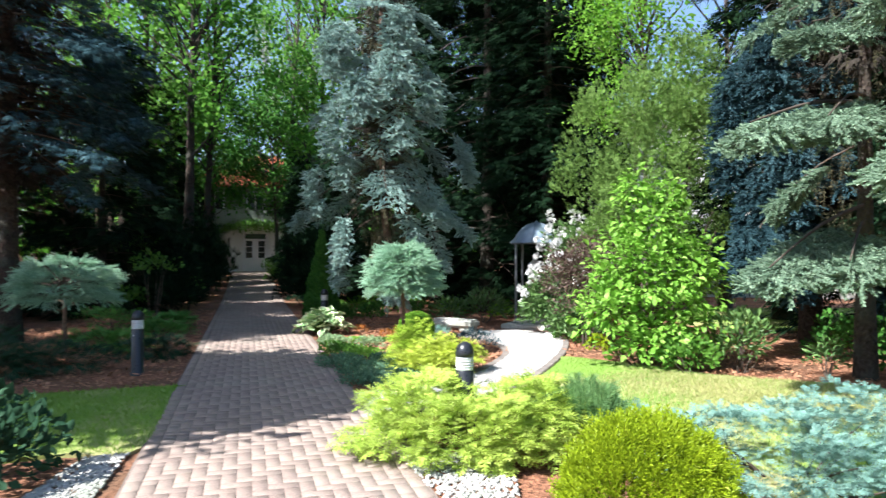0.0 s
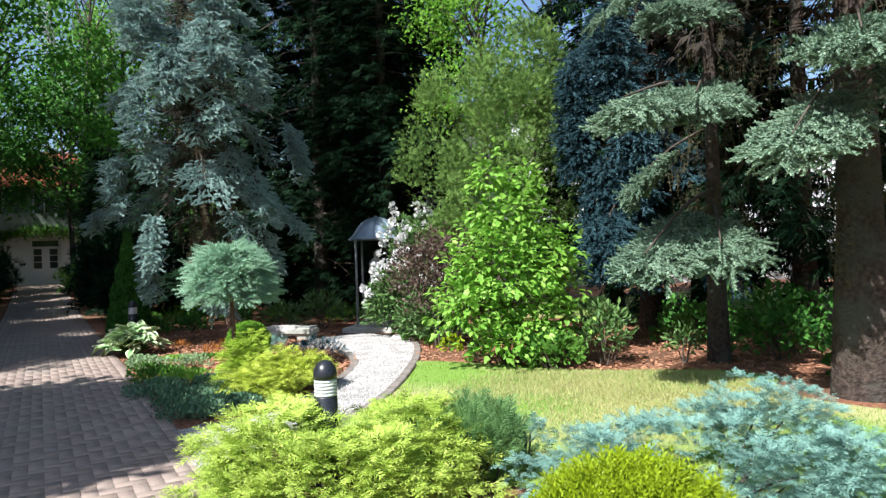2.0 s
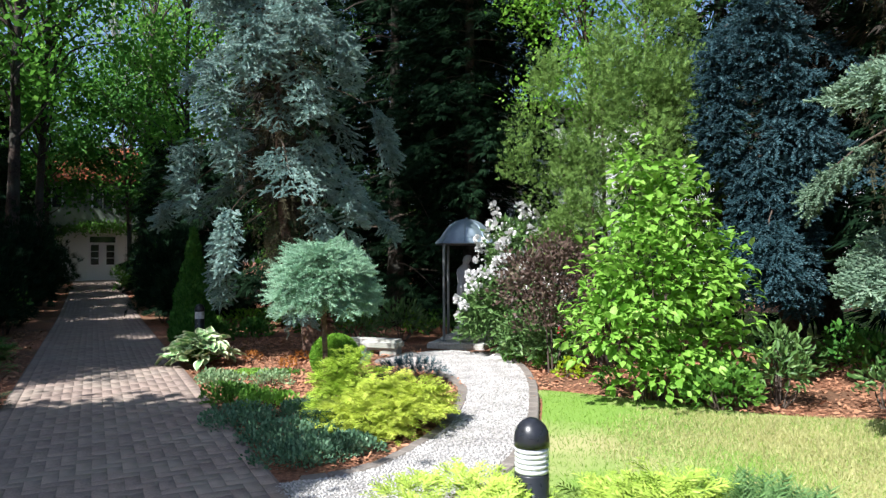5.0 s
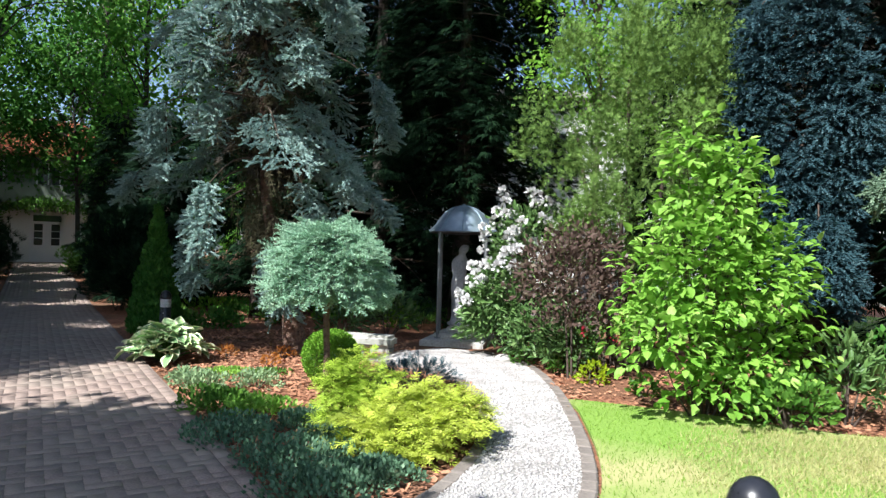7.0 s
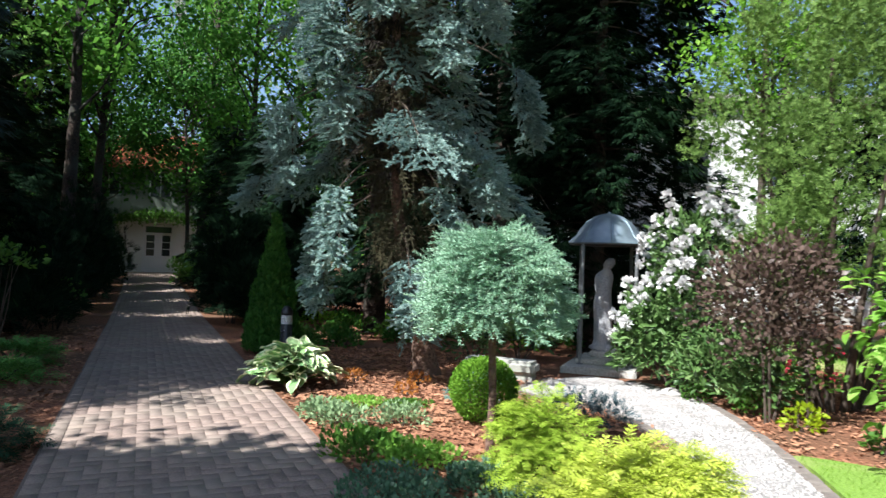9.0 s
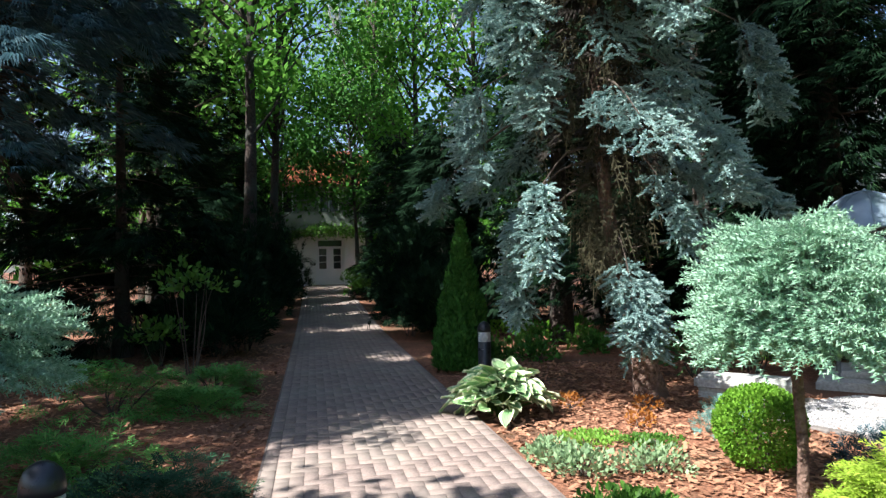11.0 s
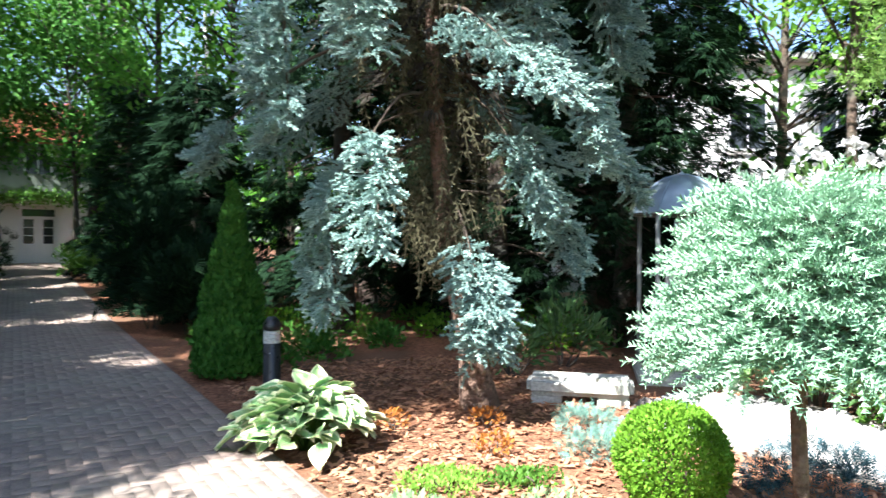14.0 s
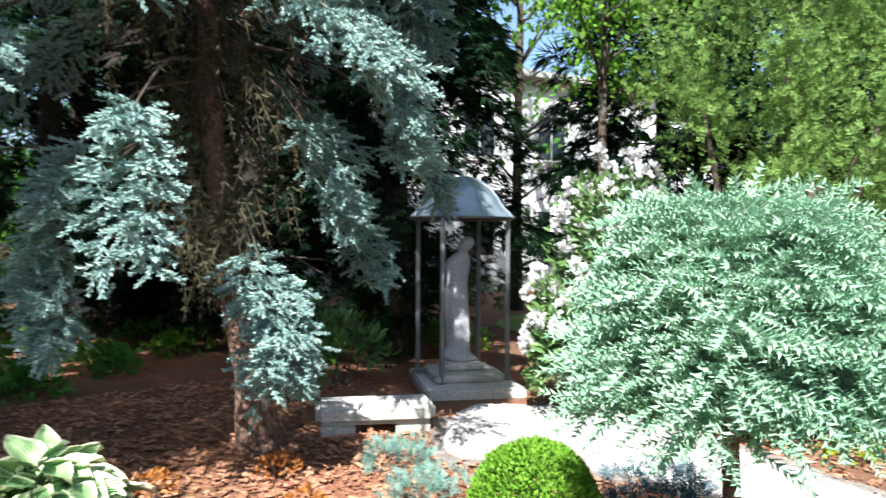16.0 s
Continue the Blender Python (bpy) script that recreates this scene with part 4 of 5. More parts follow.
rhodo = shrub("rhododendron", (2.31, 13.1, 0), "rhododendron covered in white flower clusters", [
    (2000, (0.15, 0.05, 0.72), (0.80, 0.6, 0.75)), (1100, (0.25, 0.15, 1.5), (0.62, 0.5, 0.72)), (900, (-0.33, 0.1, 0.50), (0.42, 0.36, 0.52)), (620, (0.55, -0.35, 0.35), (0.5, 0.4, 0.38)), (700, (0.05, -0.75, 0.36), (0.40, 0.5, 0.42)), (600, (0.25, -1.25, 0.34), (0.36, 0.4, 0.40))],
    "rhodo", NARROW, 0.115, 47, outward=0.9, upward=0.1, rough=0.25, inner=0.55, stems=12, stem_radius=0.016, turn=0.5)


def blossoms(parent, lumps, count, seed, size=0.062, leaf="petal", name="blossom"):
    rng = np.random.default_rng(seed)
    ps, ds = [], []
    for k, (n, c, r) in enumerate(lumps):
        heads, out = lump(rng, n, c, r, 0.2, seed + k, 0.12, 3, -0.35)
        for h, o in zip(heads, out):
            d = unit(rng.normal(size=(count, 3)) + o * 0.9)
            ps.append(h + d * 0.035)
            ds.append(d)
    p, d = np.concatenate(ps), np.concatenate(ds)
    v, f = scatter(ROUND, p, d, unit(rng.normal(size=p.shape)), size * rng.uniform(0.7, 1.2, len(p)))
    return tagged(part(name, mesh_of(name, v, f, M[leaf]), None, parent, "white flower clusters" if leaf == "petal" else "crimson flowers"), kind="stuff")


blossoms(rhodo, [(42, (0.02, -0.05, 0.95), (0.82, 0.66, 0.72)), (44, (0.18, 0.0, 1.58), (0.68, 0.56, 0.76)), (14, (-0.33, 0.1, 0.6), (0.45, 0.4, 0.5))], 30, 48, 0.062)
rose = shrub("rose_bush", (2.75, 11.25, 0), "small rose bush with a few crimson flowers", [(150, (0, 0, 0.45), (0.28, 0.25, 0.35))], "fresh", LEAFY, 0.055, 49, rough=0.3, inner=0.8, stems=5)
blossoms(rose, [(5, (0, -0.05, 0.55), (0.26, 0.22, 0.25))], 9, 50, 0.035, "petal_red")
for k, (x, y, r) in enumerate(((2.45, 11.75, 0.16), (2.55, 11.1, 0.17), (2.2, 12.4, 0.15), (2.75, 10.3, 0.13))):
    shrub("ground_plant", (x, y, 0), "low fresh-green plant in the mulch", [(130, (0, 0, 0.08), (r, r, 0.14))], "fresh" if k != 1 else "yew_gold", LEAFY, 0.06, 51 + k, stems=3, turn=0.5, category="plant", group="low bedding plants")
shrub("low_rhododendron", (0.95, 15.6, 0), "small dark-leaved rhododendron in shade", [(330, (0, 0, 0.36), (0.5, 0.4, 0.38))], "rhodo", NARROW, 0.13, 56, inner=0.7, rough=0.3, stems=8)
shrub("low_rhododendron", (0.15, 15.2, 0), "small dark-leaved rhododendron in shade", [(260, (0, 0, 0.28), (0.42, 0.36, 0.32))], "rhodo", NARROW, 0.12, 57, inner=0.7, rough=0.3, stems=8)

# one bush, and others added to cover sunlit mulch that should lie in shade
for k, (x, y, r, h) in enumerate(((6.15, 8.35, 0.5, 0.7), (6.9, 9.2, 0.7, 0.9), (7.3, 7.8, 0.7, 0.9), (6.3, 10.3, 0.6, 0.6), (6.1, 6.9, 0.45, 0.5))):
    shrub("shaded_bush", (x, y, 0), "dark leafy bush filling in the shade under the spruces", [(620, (0, 0, h * 0.45), (r, r, h * 0.55))], "cone", LEAFY, 0.09, 540 + k, rough=0.35, inner=0.6, stems=7, turn=0.5, group="bushes under the spruces")

# ---------------------------------------------------------------- round-headed and clipped plants
def globe_tree(at, label, radii, stem, n, seed):
    rng = np.random.default_rng(seed)
    root = thing("standard_spruce", at, label, "tree", "grafted standard trees")
    c = (0.0, 0.0, stem + radii[2] * 0.22)
    p0, o = lump(rng, n, c, radii, 0.18, seed, 0.26, 10.0, -0.32)
    w = unit(o * np.array((1, 1, 0)) + rng.normal(0, 0.25, o.shape) * np.array((1, 1, 0)))
    p, d, s = pads(rng, p0 - o * 0.13, w, 9, 0.11, 0.175, 0.02)
    d[:, 2] += 0.4 * np.repeat(o[:, 2], 9)
    up = np.tile((0, 0, 1.0), (len(p), 1)) + rng.normal(0, 0.2, p.shape)
    v, f = scatter(FEATHER, p, d, up, s)
    tl = np.array([(0.0, 0, -0.03), (0.012, 0, stem * 0.4), (-0.005, 0.01, stem * 0.8), (0, 0, stem + radii[2] * 0.5)])
    part("trunk", mesh_of("trunk", *tube(tl, (0.036, 0.03, 0.03, 0.026), 10), M["bark_red"], True), None, root)
    lines = []
    for i in range(46):
        aim = p[rng.integers(len(p))]
        o0 = np.array((0, 0, stem + radii[2] * rng.uniform(-0.05, 0.45)))
        lines.append(tube(smooth_line([o0, (o0 + aim) / 2 + (0, 0, 0.06), aim], 3), np.linspace(0.014, 0.004, 7), 5))
    tagged(part("branchwork", mesh_of("branchwork", *joined(lines), M["twig"], True), None, root), kind="stuff")
    tagged(part("crown", mesh_of("crown", v, f, LEAF["globe"]), None, root, "dense silver-green needle sprays"), kind="stuff")
    return root


globe_tree((-0.58, 10.3, 0), "grafted silver-green spruce with an umbrella crown on a bare stem", (0.49, 0.49, 0.63), 1.04, 440, 61)
globe_tree((-5.55, 9.9, 0), "grafted blue-green spruce with a domed crown, half in shade", (0.74, 0.74, 0.60), 0.9, 190, 62)
shrub("yew_ball", (1.0, 2.98, 0), "clipped golden-green yew ball", [(8200, (0, 0, 0.38), (0.375, 0.375, 0.40))], "yew_gold", needle_sprig(4, 3, 0.42, 0.075), 0.056, 63, outward=0.8, upward=0.6, freq=12, rough=0.09, inner=0.25, low=-0.8, stems=8)
shrub("box_ball", (-0.43, 11.36, 0), "clipped bright green box ball", [(13000, (0, 0, 0.29), (0.30, 0.30, 0.30))], "box", LITTLE, 0.025, 64, outward=0.8, upward=0.5, rough=0.05, inner=0.25, low=-0.85, stems=8, turn=0.5)
shrub("columnar_thuja", (-2.86, 15.95, 0), "slim cone-shaped green thuja beside the walk", [
    (3600, (0, 0, 0.14), (0.43, 0.43, 0.30)), (4800, (0, 0, 0.38), (0.40, 0.40, 0.40)), (4300, (0, 0, 0.78), (0.32, 0.32, 0.45)), (3100, (0, 0, 1.18), (0.22, 0.22, 0.42)), (1700, (0, 0, 1.56), (0.13, 0.13, 0.36)), (700, (0, 0, 1.88), (0.055, 0.055, 0.24))],
    "cone", LITTLE, 0.062, 65, outward=0.5, upward=1.1, rough=0.07, inner=0.3, low=-0.9, stems=5)
shrub("golden_cypress", (-0.08, 8.95, 0), "sprawling golden thread cypress overhanging the gravel", [
    (1500, (0.03, -0.10, 0.24), (0.40, 0.36, 0.20)), (600, (0.26, 0.0, 0.31), (0.30, 0.28, 0.15)), (800, (-0.15, -0.28, 0.17), (0.32, 0.28, 0.17))],
    "gold", FROND, 0.12, 66, fans=16, outward=1.0, upward=-0.1, rough=0.4, inner=0.35, freq=6, stems=9, flat_up=True)
shrub("yellow_green_cypress", (-0.38, 9.62, 0), "mounded yellow-green thread cypress", [
    (1700, (0, 0, 0.30), (0.27, 0.27, 0.28)), (700, (-0.02, -0.32, 0.18), (0.27, 0.22, 0.19))],
    "yellow_cypress", FROND, 0.10, 67, fans=16, outward=0.9, upward=-0.1, rough=0.4, inner=0.35, freq=6, stems=8, flat_up=True)
shrub("chartreuse_juniper", (0.28, 5.45, 0), "wide chartreuse juniper spreading round a bollard light", [
    (3000, (0, -0.22, 0.22), (0.84, 0.60, 0.25)), (1300, (-0.40, 0.05, 0.34), (0.42, 0.42, 0.24)), (1300, (0.50, -0.1, 0.32), (0.42, 0.42, 0.22)), (900, (0.1, -0.5, 0.2), (0.5, 0.3, 0.22))],
    "chartreuse", FROND, 0.115, 68, fans=18, outward=1.0, upward=0.15, rough=0.42, inner=0.3, freq=7, stems=12, flat_up=True)
shrub("blue_juniper", (2.45, 4.55, 0), "spreading pale blue juniper with tufted tips", [
    (3900, (0, 0, 0.24), (0.98, 0.72, 0.28)), (1200, (0.62, 0.25, 0.34), (0.42, 0.4, 0.26)), (760, (-0.75, 0.1, 0.2), (0.4, 0.4, 0.22)), (860, (0.3, -0.5, 0.2), (0.5, 0.3, 0.22))],
    "blue_juniper", FROND, 0.08, 69, fans=14, outward=0.8, upward=0.25, rough=0.26, inner=0.35, freq=8, stems=12)
shrub("blue_juniper", (1.55, 5.45, 0), "small tuft of pale blue juniper", [(110, (0, 0, 0.17), (0.16, 0.14, 0.15))], "blue_juniper", FROND, 0.09, 70, upward=0.6, rough=0.3, stems=4)
shrub("golden_juniper", (1.74, 2.5, 0), "low golden-yellow juniper by the lawn", [(936, (0, 0, 0.26), (0.36, 0.32, 0.30))], "gold", FROND, 0.12, 71, fans=12, upward=0.2, rough=0.35, inner=0.6, stems=8, flat_up=True)
shrub("dwarf_pine", (1.2, 5.3, 0), "upright-needled green dwarf pine", [(300, (0, 0, 0.22), (0.27, 0.27, 0.24))], "pine", needle_sprig(8, 5, 0.45, 0.03, 0.9), 0.14, 72, outward=0.5, upward=1.0, rough=0.25, inner=0.6, stems=8)
# bush in the darkened green, shade painted into its leaves
shrub("shaded_bush", (-3.1, 4.15, 0), "leafy bush beside the pebbles, shade put into its dark green", [(1100, (0, 0, 0.26), (0.62, 0.6, 0.36))], "dark_shade_green", LEAFY, 0.085, 73, rough=0.3, inner=0.6, stems=9, turn=0.5)
# these junipers take the same darkened green in place of cast shade
for k, (x, y, r, h) in enumerate(((-5.1, 8.8, 0.7, 0.34), (-5.7, 8.4, 0.7, 0.4), (-4.35, 10.2, 0.55, 0.3), (-6.4, 9.2, 0.8, 0.5))):
    shrub("low_juniper", (x, y, 0), "spreading juniper, its shade put into the dark green", [(620, (0, 0, h * 0.5), (r, r * 0.8, h * 0.6))], "dark_shade_green", FROND, 0.13, 74 + k, fans=8, outward=1.0, upward=0.25, rough=0.35, inner=0.6, stems=8, flat_up=True, group="junipers beside the walk")
for k, (x, y, r, h) in enumerate(((-6.35, 13.1, 0.75, 0.5), (-5.75, 14.15, 0.5, 0.3), (-5.45, 13.15, 0.5, 0.22), (-5.3, 10.9, 0.6, 0.3))):
    shrub("low_juniper", (x, y, 0), "bright green juniper with feathery fronds over mulch", [(430, (0, 0, h * 0.55), (r, r * 0.7, h * 0.6))], "green_juniper", FROND, 0.17, 80 + k, fans=8, outward=1.0, upward=0.25, rough=0.35, inner=0.6, stems=8, flat_up=True, group="junipers beside the walk")

# ---------------------------------------------------------------- the mulch bed
def hosta(at, label, radius, height, n, seed):
    rng = np.random.default_rng(seed)
    root = thing("hosta", at, label, "plant")
    stalks = []
    m, nt, b = node_material("variegated_hosta_leaf")
    tc = nt.nodes.new("ShaderNodeTexCoord")
    info = nt.nodes.new("ShaderNodeObjectInfo")
    nt.links.new(ramp(nt, info.outputs["Random"], [(0, (0.22, 0.42, 0.16)), (1, (0.46, 0.64, 0.28))]), b.inputs["Base Color"])
    b.inputs["Roughness"].default_value = 0.45
    veins = nt.nodes.new("ShaderNodeTexWave")
    veins.inputs["Scale"].default_value = 5
    nt.links.new(tc.outputs["Object"], veins.inputs["Vector"])
    bump_of(nt, b, veins.outputs["Fac"], 0.4, 0.03)
    cream, ct, cb = node_material("hosta_leaf_margin")
    ct.links.new(ramp(ct, noise_of(ct, 4), [(0.3, (0.66, 0.72, 0.40)), (0.7, (0.82, 0.84, 0.58))]), cb.inputs["Base Color"])
    cb.inputs["Roughness"].default_value = 0.45
    v, f = [], []
    for y in np.linspace(0, 1, 9):
        w = 0.42 * math.sin(math.pi * (0.05 + 0.95 * y ** 0.7)) ** 0.8 if y < 1 else 0.01
        for u in (-1, -0.74, -0.38, 0, 0.38, 0.74, 1):
            v.append((u * w, y, 0.16 * abs(u) - 0.42 * y * y + 0.025 * math.sin(11 * y + 3 * u) * abs(u)))
    for j in range(8):
        for i in range(6):
            f.append((j * 7 + i, j * 7 + i + 1, (j + 1) * 7 + i + 1, (j + 1) * 7 + i))
    data = mesh_of("leaf", v, f, m, True)
    data.materials.append(cream)
    for k, q in enumerate(data.polygons):
        q.material_index = 1 if k % 6 in (0, 5) or k >= 42 else 0
    for k in range(n):
        t = rng.random() ** 0.7
        a = k * 2.39996 + rng.normal(0, 0.5)
        reach = radius * (0.08 + 0.62 * t) * rng.uniform(0.8, 1.1)
        z = height * (0.92 - 0.62 * t ** 1.6) * rng.uniform(0.75, 1.12)
        base = Vector((reach * math.cos(a), reach * math.sin(a), z))
        ob = part("leaf", data, None, root)
        size = rng.uniform(0.13, 0.235)
        tilt = 38 - 30 * t + rng.normal(0, 17)
        ob.matrix_basis = pose(*base, 0, 0, math.degrees(a) - 90 + rng.normal(0, 34)) @ pose(0, 0, 0, tilt, rng.normal(0, 20), 0) @ Matrix.Scale(size, 4)
        stalks.append(tube([(0.1 * base.x, 0.1 * base.y, -0.01), (base.x * 0.5, base.y * 0.5, z * 0.65), tuple(base)], (0.008, 0.006, 0.005), 5))
    part("stalk_clump", mesh_of("stalk_clump", *joined(stalks), LEAF["fresh"], True), None, root)
    return root


hosta((-2.30, 13.05, 0), "large hosta with cream-edged green leaves", 0.60, 0.44, 165, 90)
for k, (x, y) in enumerate(((-1.60, 13.35), (-0.84, 13.28), (-1.05, 12.55))):
    shrub("orange_plant", (x, y, 0), "small orange-leaved plant in bark mulch", [(110, (0, 0, 0.06), (0.13, 0.12, 0.09))], "orange", LEAFY, 0.038, 91 + k, stems=4, turn=0.6, category="plant", group="orange bedding plants")
for k, (x, y, r) in enumerate(((-0.12, 12.95, 0.24), (-0.36, 12.3, 0.22))):
    shrub("dwarf_blue_juniper", (x, y, 0), "small silvery-blue juniper near the stone bench", [(260, (0, 0, 0.06), (r, r, 0.09))], "blue_juniper", FROND, 0.075, 94 + k, upward=0.4, rough=0.35, stems=4, group="dwarf junipers")
# juniper in the darkened blue tone, standing in for the shade on it
shrub("dwarf_blue_juniper", (0.50, 11.32, 0), "low blue juniper by the gravel edge, shade put in its colour", [(420, (0, 0, 0.09), (0.42, 0.26, 0.14))], "blue_needles_shade", FROND, 0.09, 96, upward=0.4, rough=0.3, stems=4, group="dwarf junipers")
for k, (x, y, rx, h, lf, tp, sz) in enumerate((
        (-1.92, 11.45, 0.20, 0.16, "grey_herb", LITTLE, 0.05), (-1.70, 11.15, 0.24, 0.18, "grey_herb", LITTLE, 0.05), (-1.55, 12.05, 0.30, 0.05, "lime", LITTLE, 0.04), (-1.10, 11.95, 0.24, 0.06, "fresh", LITTLE, 0.04),
        (-1.20, 11.25, 0.24, 0.15, "grey_herb", LITTLE, 0.045), (-1.50, 10.2, 0.30, 0.18, "fresh", LEAFY, 0.06), (-1.15, 9.95, 0.28, 0.16, "lime", LEAFY, 0.05))):
    shrub("bedding_plant", (x, y, 0), "low mounded bedding plant in bark mulch", [(int(760 * rx / 0.28), (0, 0, h * 0.45), (rx, rx * 0.8, h * 0.65))], lf, tp, sz * 0.8, 100 + k, stems=4, upward=0.7, rough=0.3, inner=0.7, turn=0.5, category="plant", group="bedding plants")
for k, (x, y, rx, ry) in enumerate(((-1.35, 9.3, 0.36, 0.42), (-0.95, 8.6, 0.42, 0.40), (-0.80, 8.0, 0.34, 0.34), (-0.55, 8.9, 0.40, 0.45), (-0.45, 8.15, 0.28, 0.22), (-0.75, 9.5, 0.3, 0.3))):
    shrub("groundcover", (x, y, 0), "dense dark blue-green groundcover by the walk", [(1900, (0, 0, 0.045), (rx, ry, 0.10))], "cover", LITTLE, 0.034, 110 + k, stems=4, upward=0.8, rough=0.3, inner=0.8, turn=0.5, category="plant", group="groundcover plants")

# floor plants; the brighter leaf tones paint some of them as sunlit
for k in range(26):
    rr = np.random.default_rng(400 + k)
    x, y = rr.uniform(-3.2, 4.5), rr.uniform(15.8, 21)
    if math.hypot(x - 2.03, y - 14.88) > 1.3:
        shrub("woodland_plant", (x, y, 0), "low plant on the shaded woodland floor, some in bright tones for sunlit spots", [(260, (0, 0, 0.1), (rr.uniform(0.25, 0.55), rr.uniform(0.25, 0.5), 0.2))], ("cone", "fresh", "canopy")[k % 3], LEAFY, 0.08, 420 + k, stems=3, upward=0.6, inner=0.8, turn=0.5, category="plant", group="woodland floor plants")

# ---------------------------------------------------------------- hedges and bushes along the far walk
FAR_BUSHES = [
    (-3.6, 19.6, 0.55, 1.5, "conifer_shade", "bush beside the walk, coloured near black for shade"), (-4.3, 20.6, 0.7, 2.3, "conifer_shade", "thuja beside the walk, coloured near black for shade"), (-3.9, 23.0, 0.8, 3.4, "conifer_shade", "tall dark clipped conifer"),
    (-5.0, 25.6, 0.7, 1.6, "cone", "green shrub beside the walk"), (-5.0, 28.5, 1.0, 3.0, "cone", "dark green shrub beside the walk"), (-7.4, 31.5, 0.8, 1.3, "fresh", "green shrub beside the walk"),
    (-6.6, 34.0, 1.2, 3.4, "wood", "leafy shrub near the house"),
    (-7.2, 17.6, 0.8, 1.4, "conifer_shade", "dark evergreen bush beside the walk"), (-8.0, 19.8, 0.9, 2.2, "conifer_shade", "dark evergreen bush beside the walk"), (-8.3, 22.4, 1.0, 2.8, "conifer_shade", "dark evergreen bush beside the walk"),
    (-9.2, 25.2, 1.0, 2.6, "conifer_shade", "dark evergreen bush beside the walk"), (-10.0, 28.4, 1.0, 2.2, "conifer_shade", "dark evergreen bush beside the walk"), (-11.2, 31.6, 1.1, 2.0, "conifer_shade", "dark evergreen bush beside the walk"),
    (-12.6, 34.0, 1.3, 2.6, "wood", "leafy shrub near the house")]
# bushes in the near-black conifer tone carry painted shade
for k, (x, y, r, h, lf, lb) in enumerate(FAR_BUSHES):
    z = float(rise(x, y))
    dark = lf in ("conifer_shade", "cone")
    m = 1 if lf == "conifer_shade" else 3
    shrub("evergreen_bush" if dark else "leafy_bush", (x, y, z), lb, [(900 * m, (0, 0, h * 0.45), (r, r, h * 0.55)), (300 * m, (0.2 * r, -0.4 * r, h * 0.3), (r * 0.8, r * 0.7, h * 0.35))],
          lf, FAR if lf == "conifer_shade" else LITTLE, 0.24 if lf == "conifer_shade" else 0.10, 130 + k, upward=0.5, rough=0.4, freq=5, inner=0.6, stems=6, group="bushes along the walk")
for k, (x, y, h) in enumerate(((-6.95, 18.3, 0.6), (-7.6, 16.4, 0.5), (-8.2, 18.0, 1.8), (-6.7, 15.6, 1.3))):
    shrub("leafy_bush", (x, y, 0), "sunlit sprigs of light green leaves in the shade", [(170, (0, 0, h), (0.5, 0.4, 0.28))], "fresh", LEAFY, 0.10, 150 + k, inner=0.9, rough=0.4, stems=6, turn=0.5, group="bushes along the walk")

# ---------------------------------------------------------------- woodland
WOOD = [(-11.8, 27.5, 17, 3.6, "wood", 0.18), (-15.5, 31, 18, 4, "wood", 0.22), (-14.0, 40, 17, 4, "wood_pale", 0.2), (-8.6, 44, 18, 4, "wood_pale", 0.2),
        (-4.2, 33, 16, 3.4, "wood_pale", 0.16), (-1.8, 29, 15, 3.2, "wood", 0.16), (-1.0, 38, 18, 4.2, "wood", 0.2), (2.5, 27, 15, 3.5, "wood", 0.18), 
        (-11.2, 22.8, 14, 2.4, "wood_pale", 0.14), (-20, 30, 18, 4.5, "wood", 0.22), (4.4, 14.7, 9.0, 1.7, "canopy", 0.10), (8.5, 20.5, 14, 3.2, "wood", 0.18), (12, 18, 15, 3.6, "wood", 0.2), (12, 10, 14, 3.5, "wood", 0.2), (3.0, 46, 20, 5, "wood", 0.2),
        (-18, 44, 20, 5, "wood_pale", 0.2), (-19.5, 36, 16, 3.6, "wood", 0.2), (-14.6, 28.5, 13, 3.2, "wood", 0.15), (-10.2, 47.5, 19, 4.6, "wood_pale", 0.2), (-7.6, 38.0, 14, 2.6, "wood_pale", 0.12), (-8.9, 36.2, 11, 2.2, "wood", 0.1), (-12.6, 36.9, 11, 2.3, "wood", 0.1)]
for k, (x, y, h, c, lf, r) in enumerate(WOOD):
    birch = (x, y) == (-4.2, 33)
    broadleaf("birch_tree" if birch else "woodland_tree", (x, y, float(rise(x, y))), "pale-barked birch with a light airy crown" if birch else "slender woodland tree with a leafy crown", h, c, lf, 160 + k,
              leaves=1800 if lf != "canopy" else 13000, leaf_size=0.25 if lf != "canopy" else 0.095, radius=r * 0.8, bark="birch" if birch else "bark", first=(0.42 if lf == "canopy" else 0.40 if k > len(WOOD) - 3 else 0.22), clusters=42, group="woodland trees")
for k, (x, y, h, c, r, lean) in enumerate(((-8.9, 23.4, 15, 2.2, 0.20, (0.3, 0)), (-9.2, 26.0, 15, 2.4, 0.15, (0.5, 0)), (-5.15, 28.4, 15, 2.2, 0.14, (0.2, 0.3)), (-10.6, 24.5, 16, 2.2, 0.17, (-0.4, 0)), (-7.9, 33.6, 17, 2.6, 0.16, (0.6, 0)), (-3.2, 27.2, 15, 2.4, 0.13, (0, 0)))):
    broadleaf("woodland_tree", (x, y, float(rise(x, y))), "dark bare-trunked woodland tree with a high leafy crown", h, c, "wood", 500 + k, leaves=3600, leaf_size=0.22, radius=r, bark="bark_shade_dark", first=0.34, lean=lean, clusters=40, group="woodland trees")
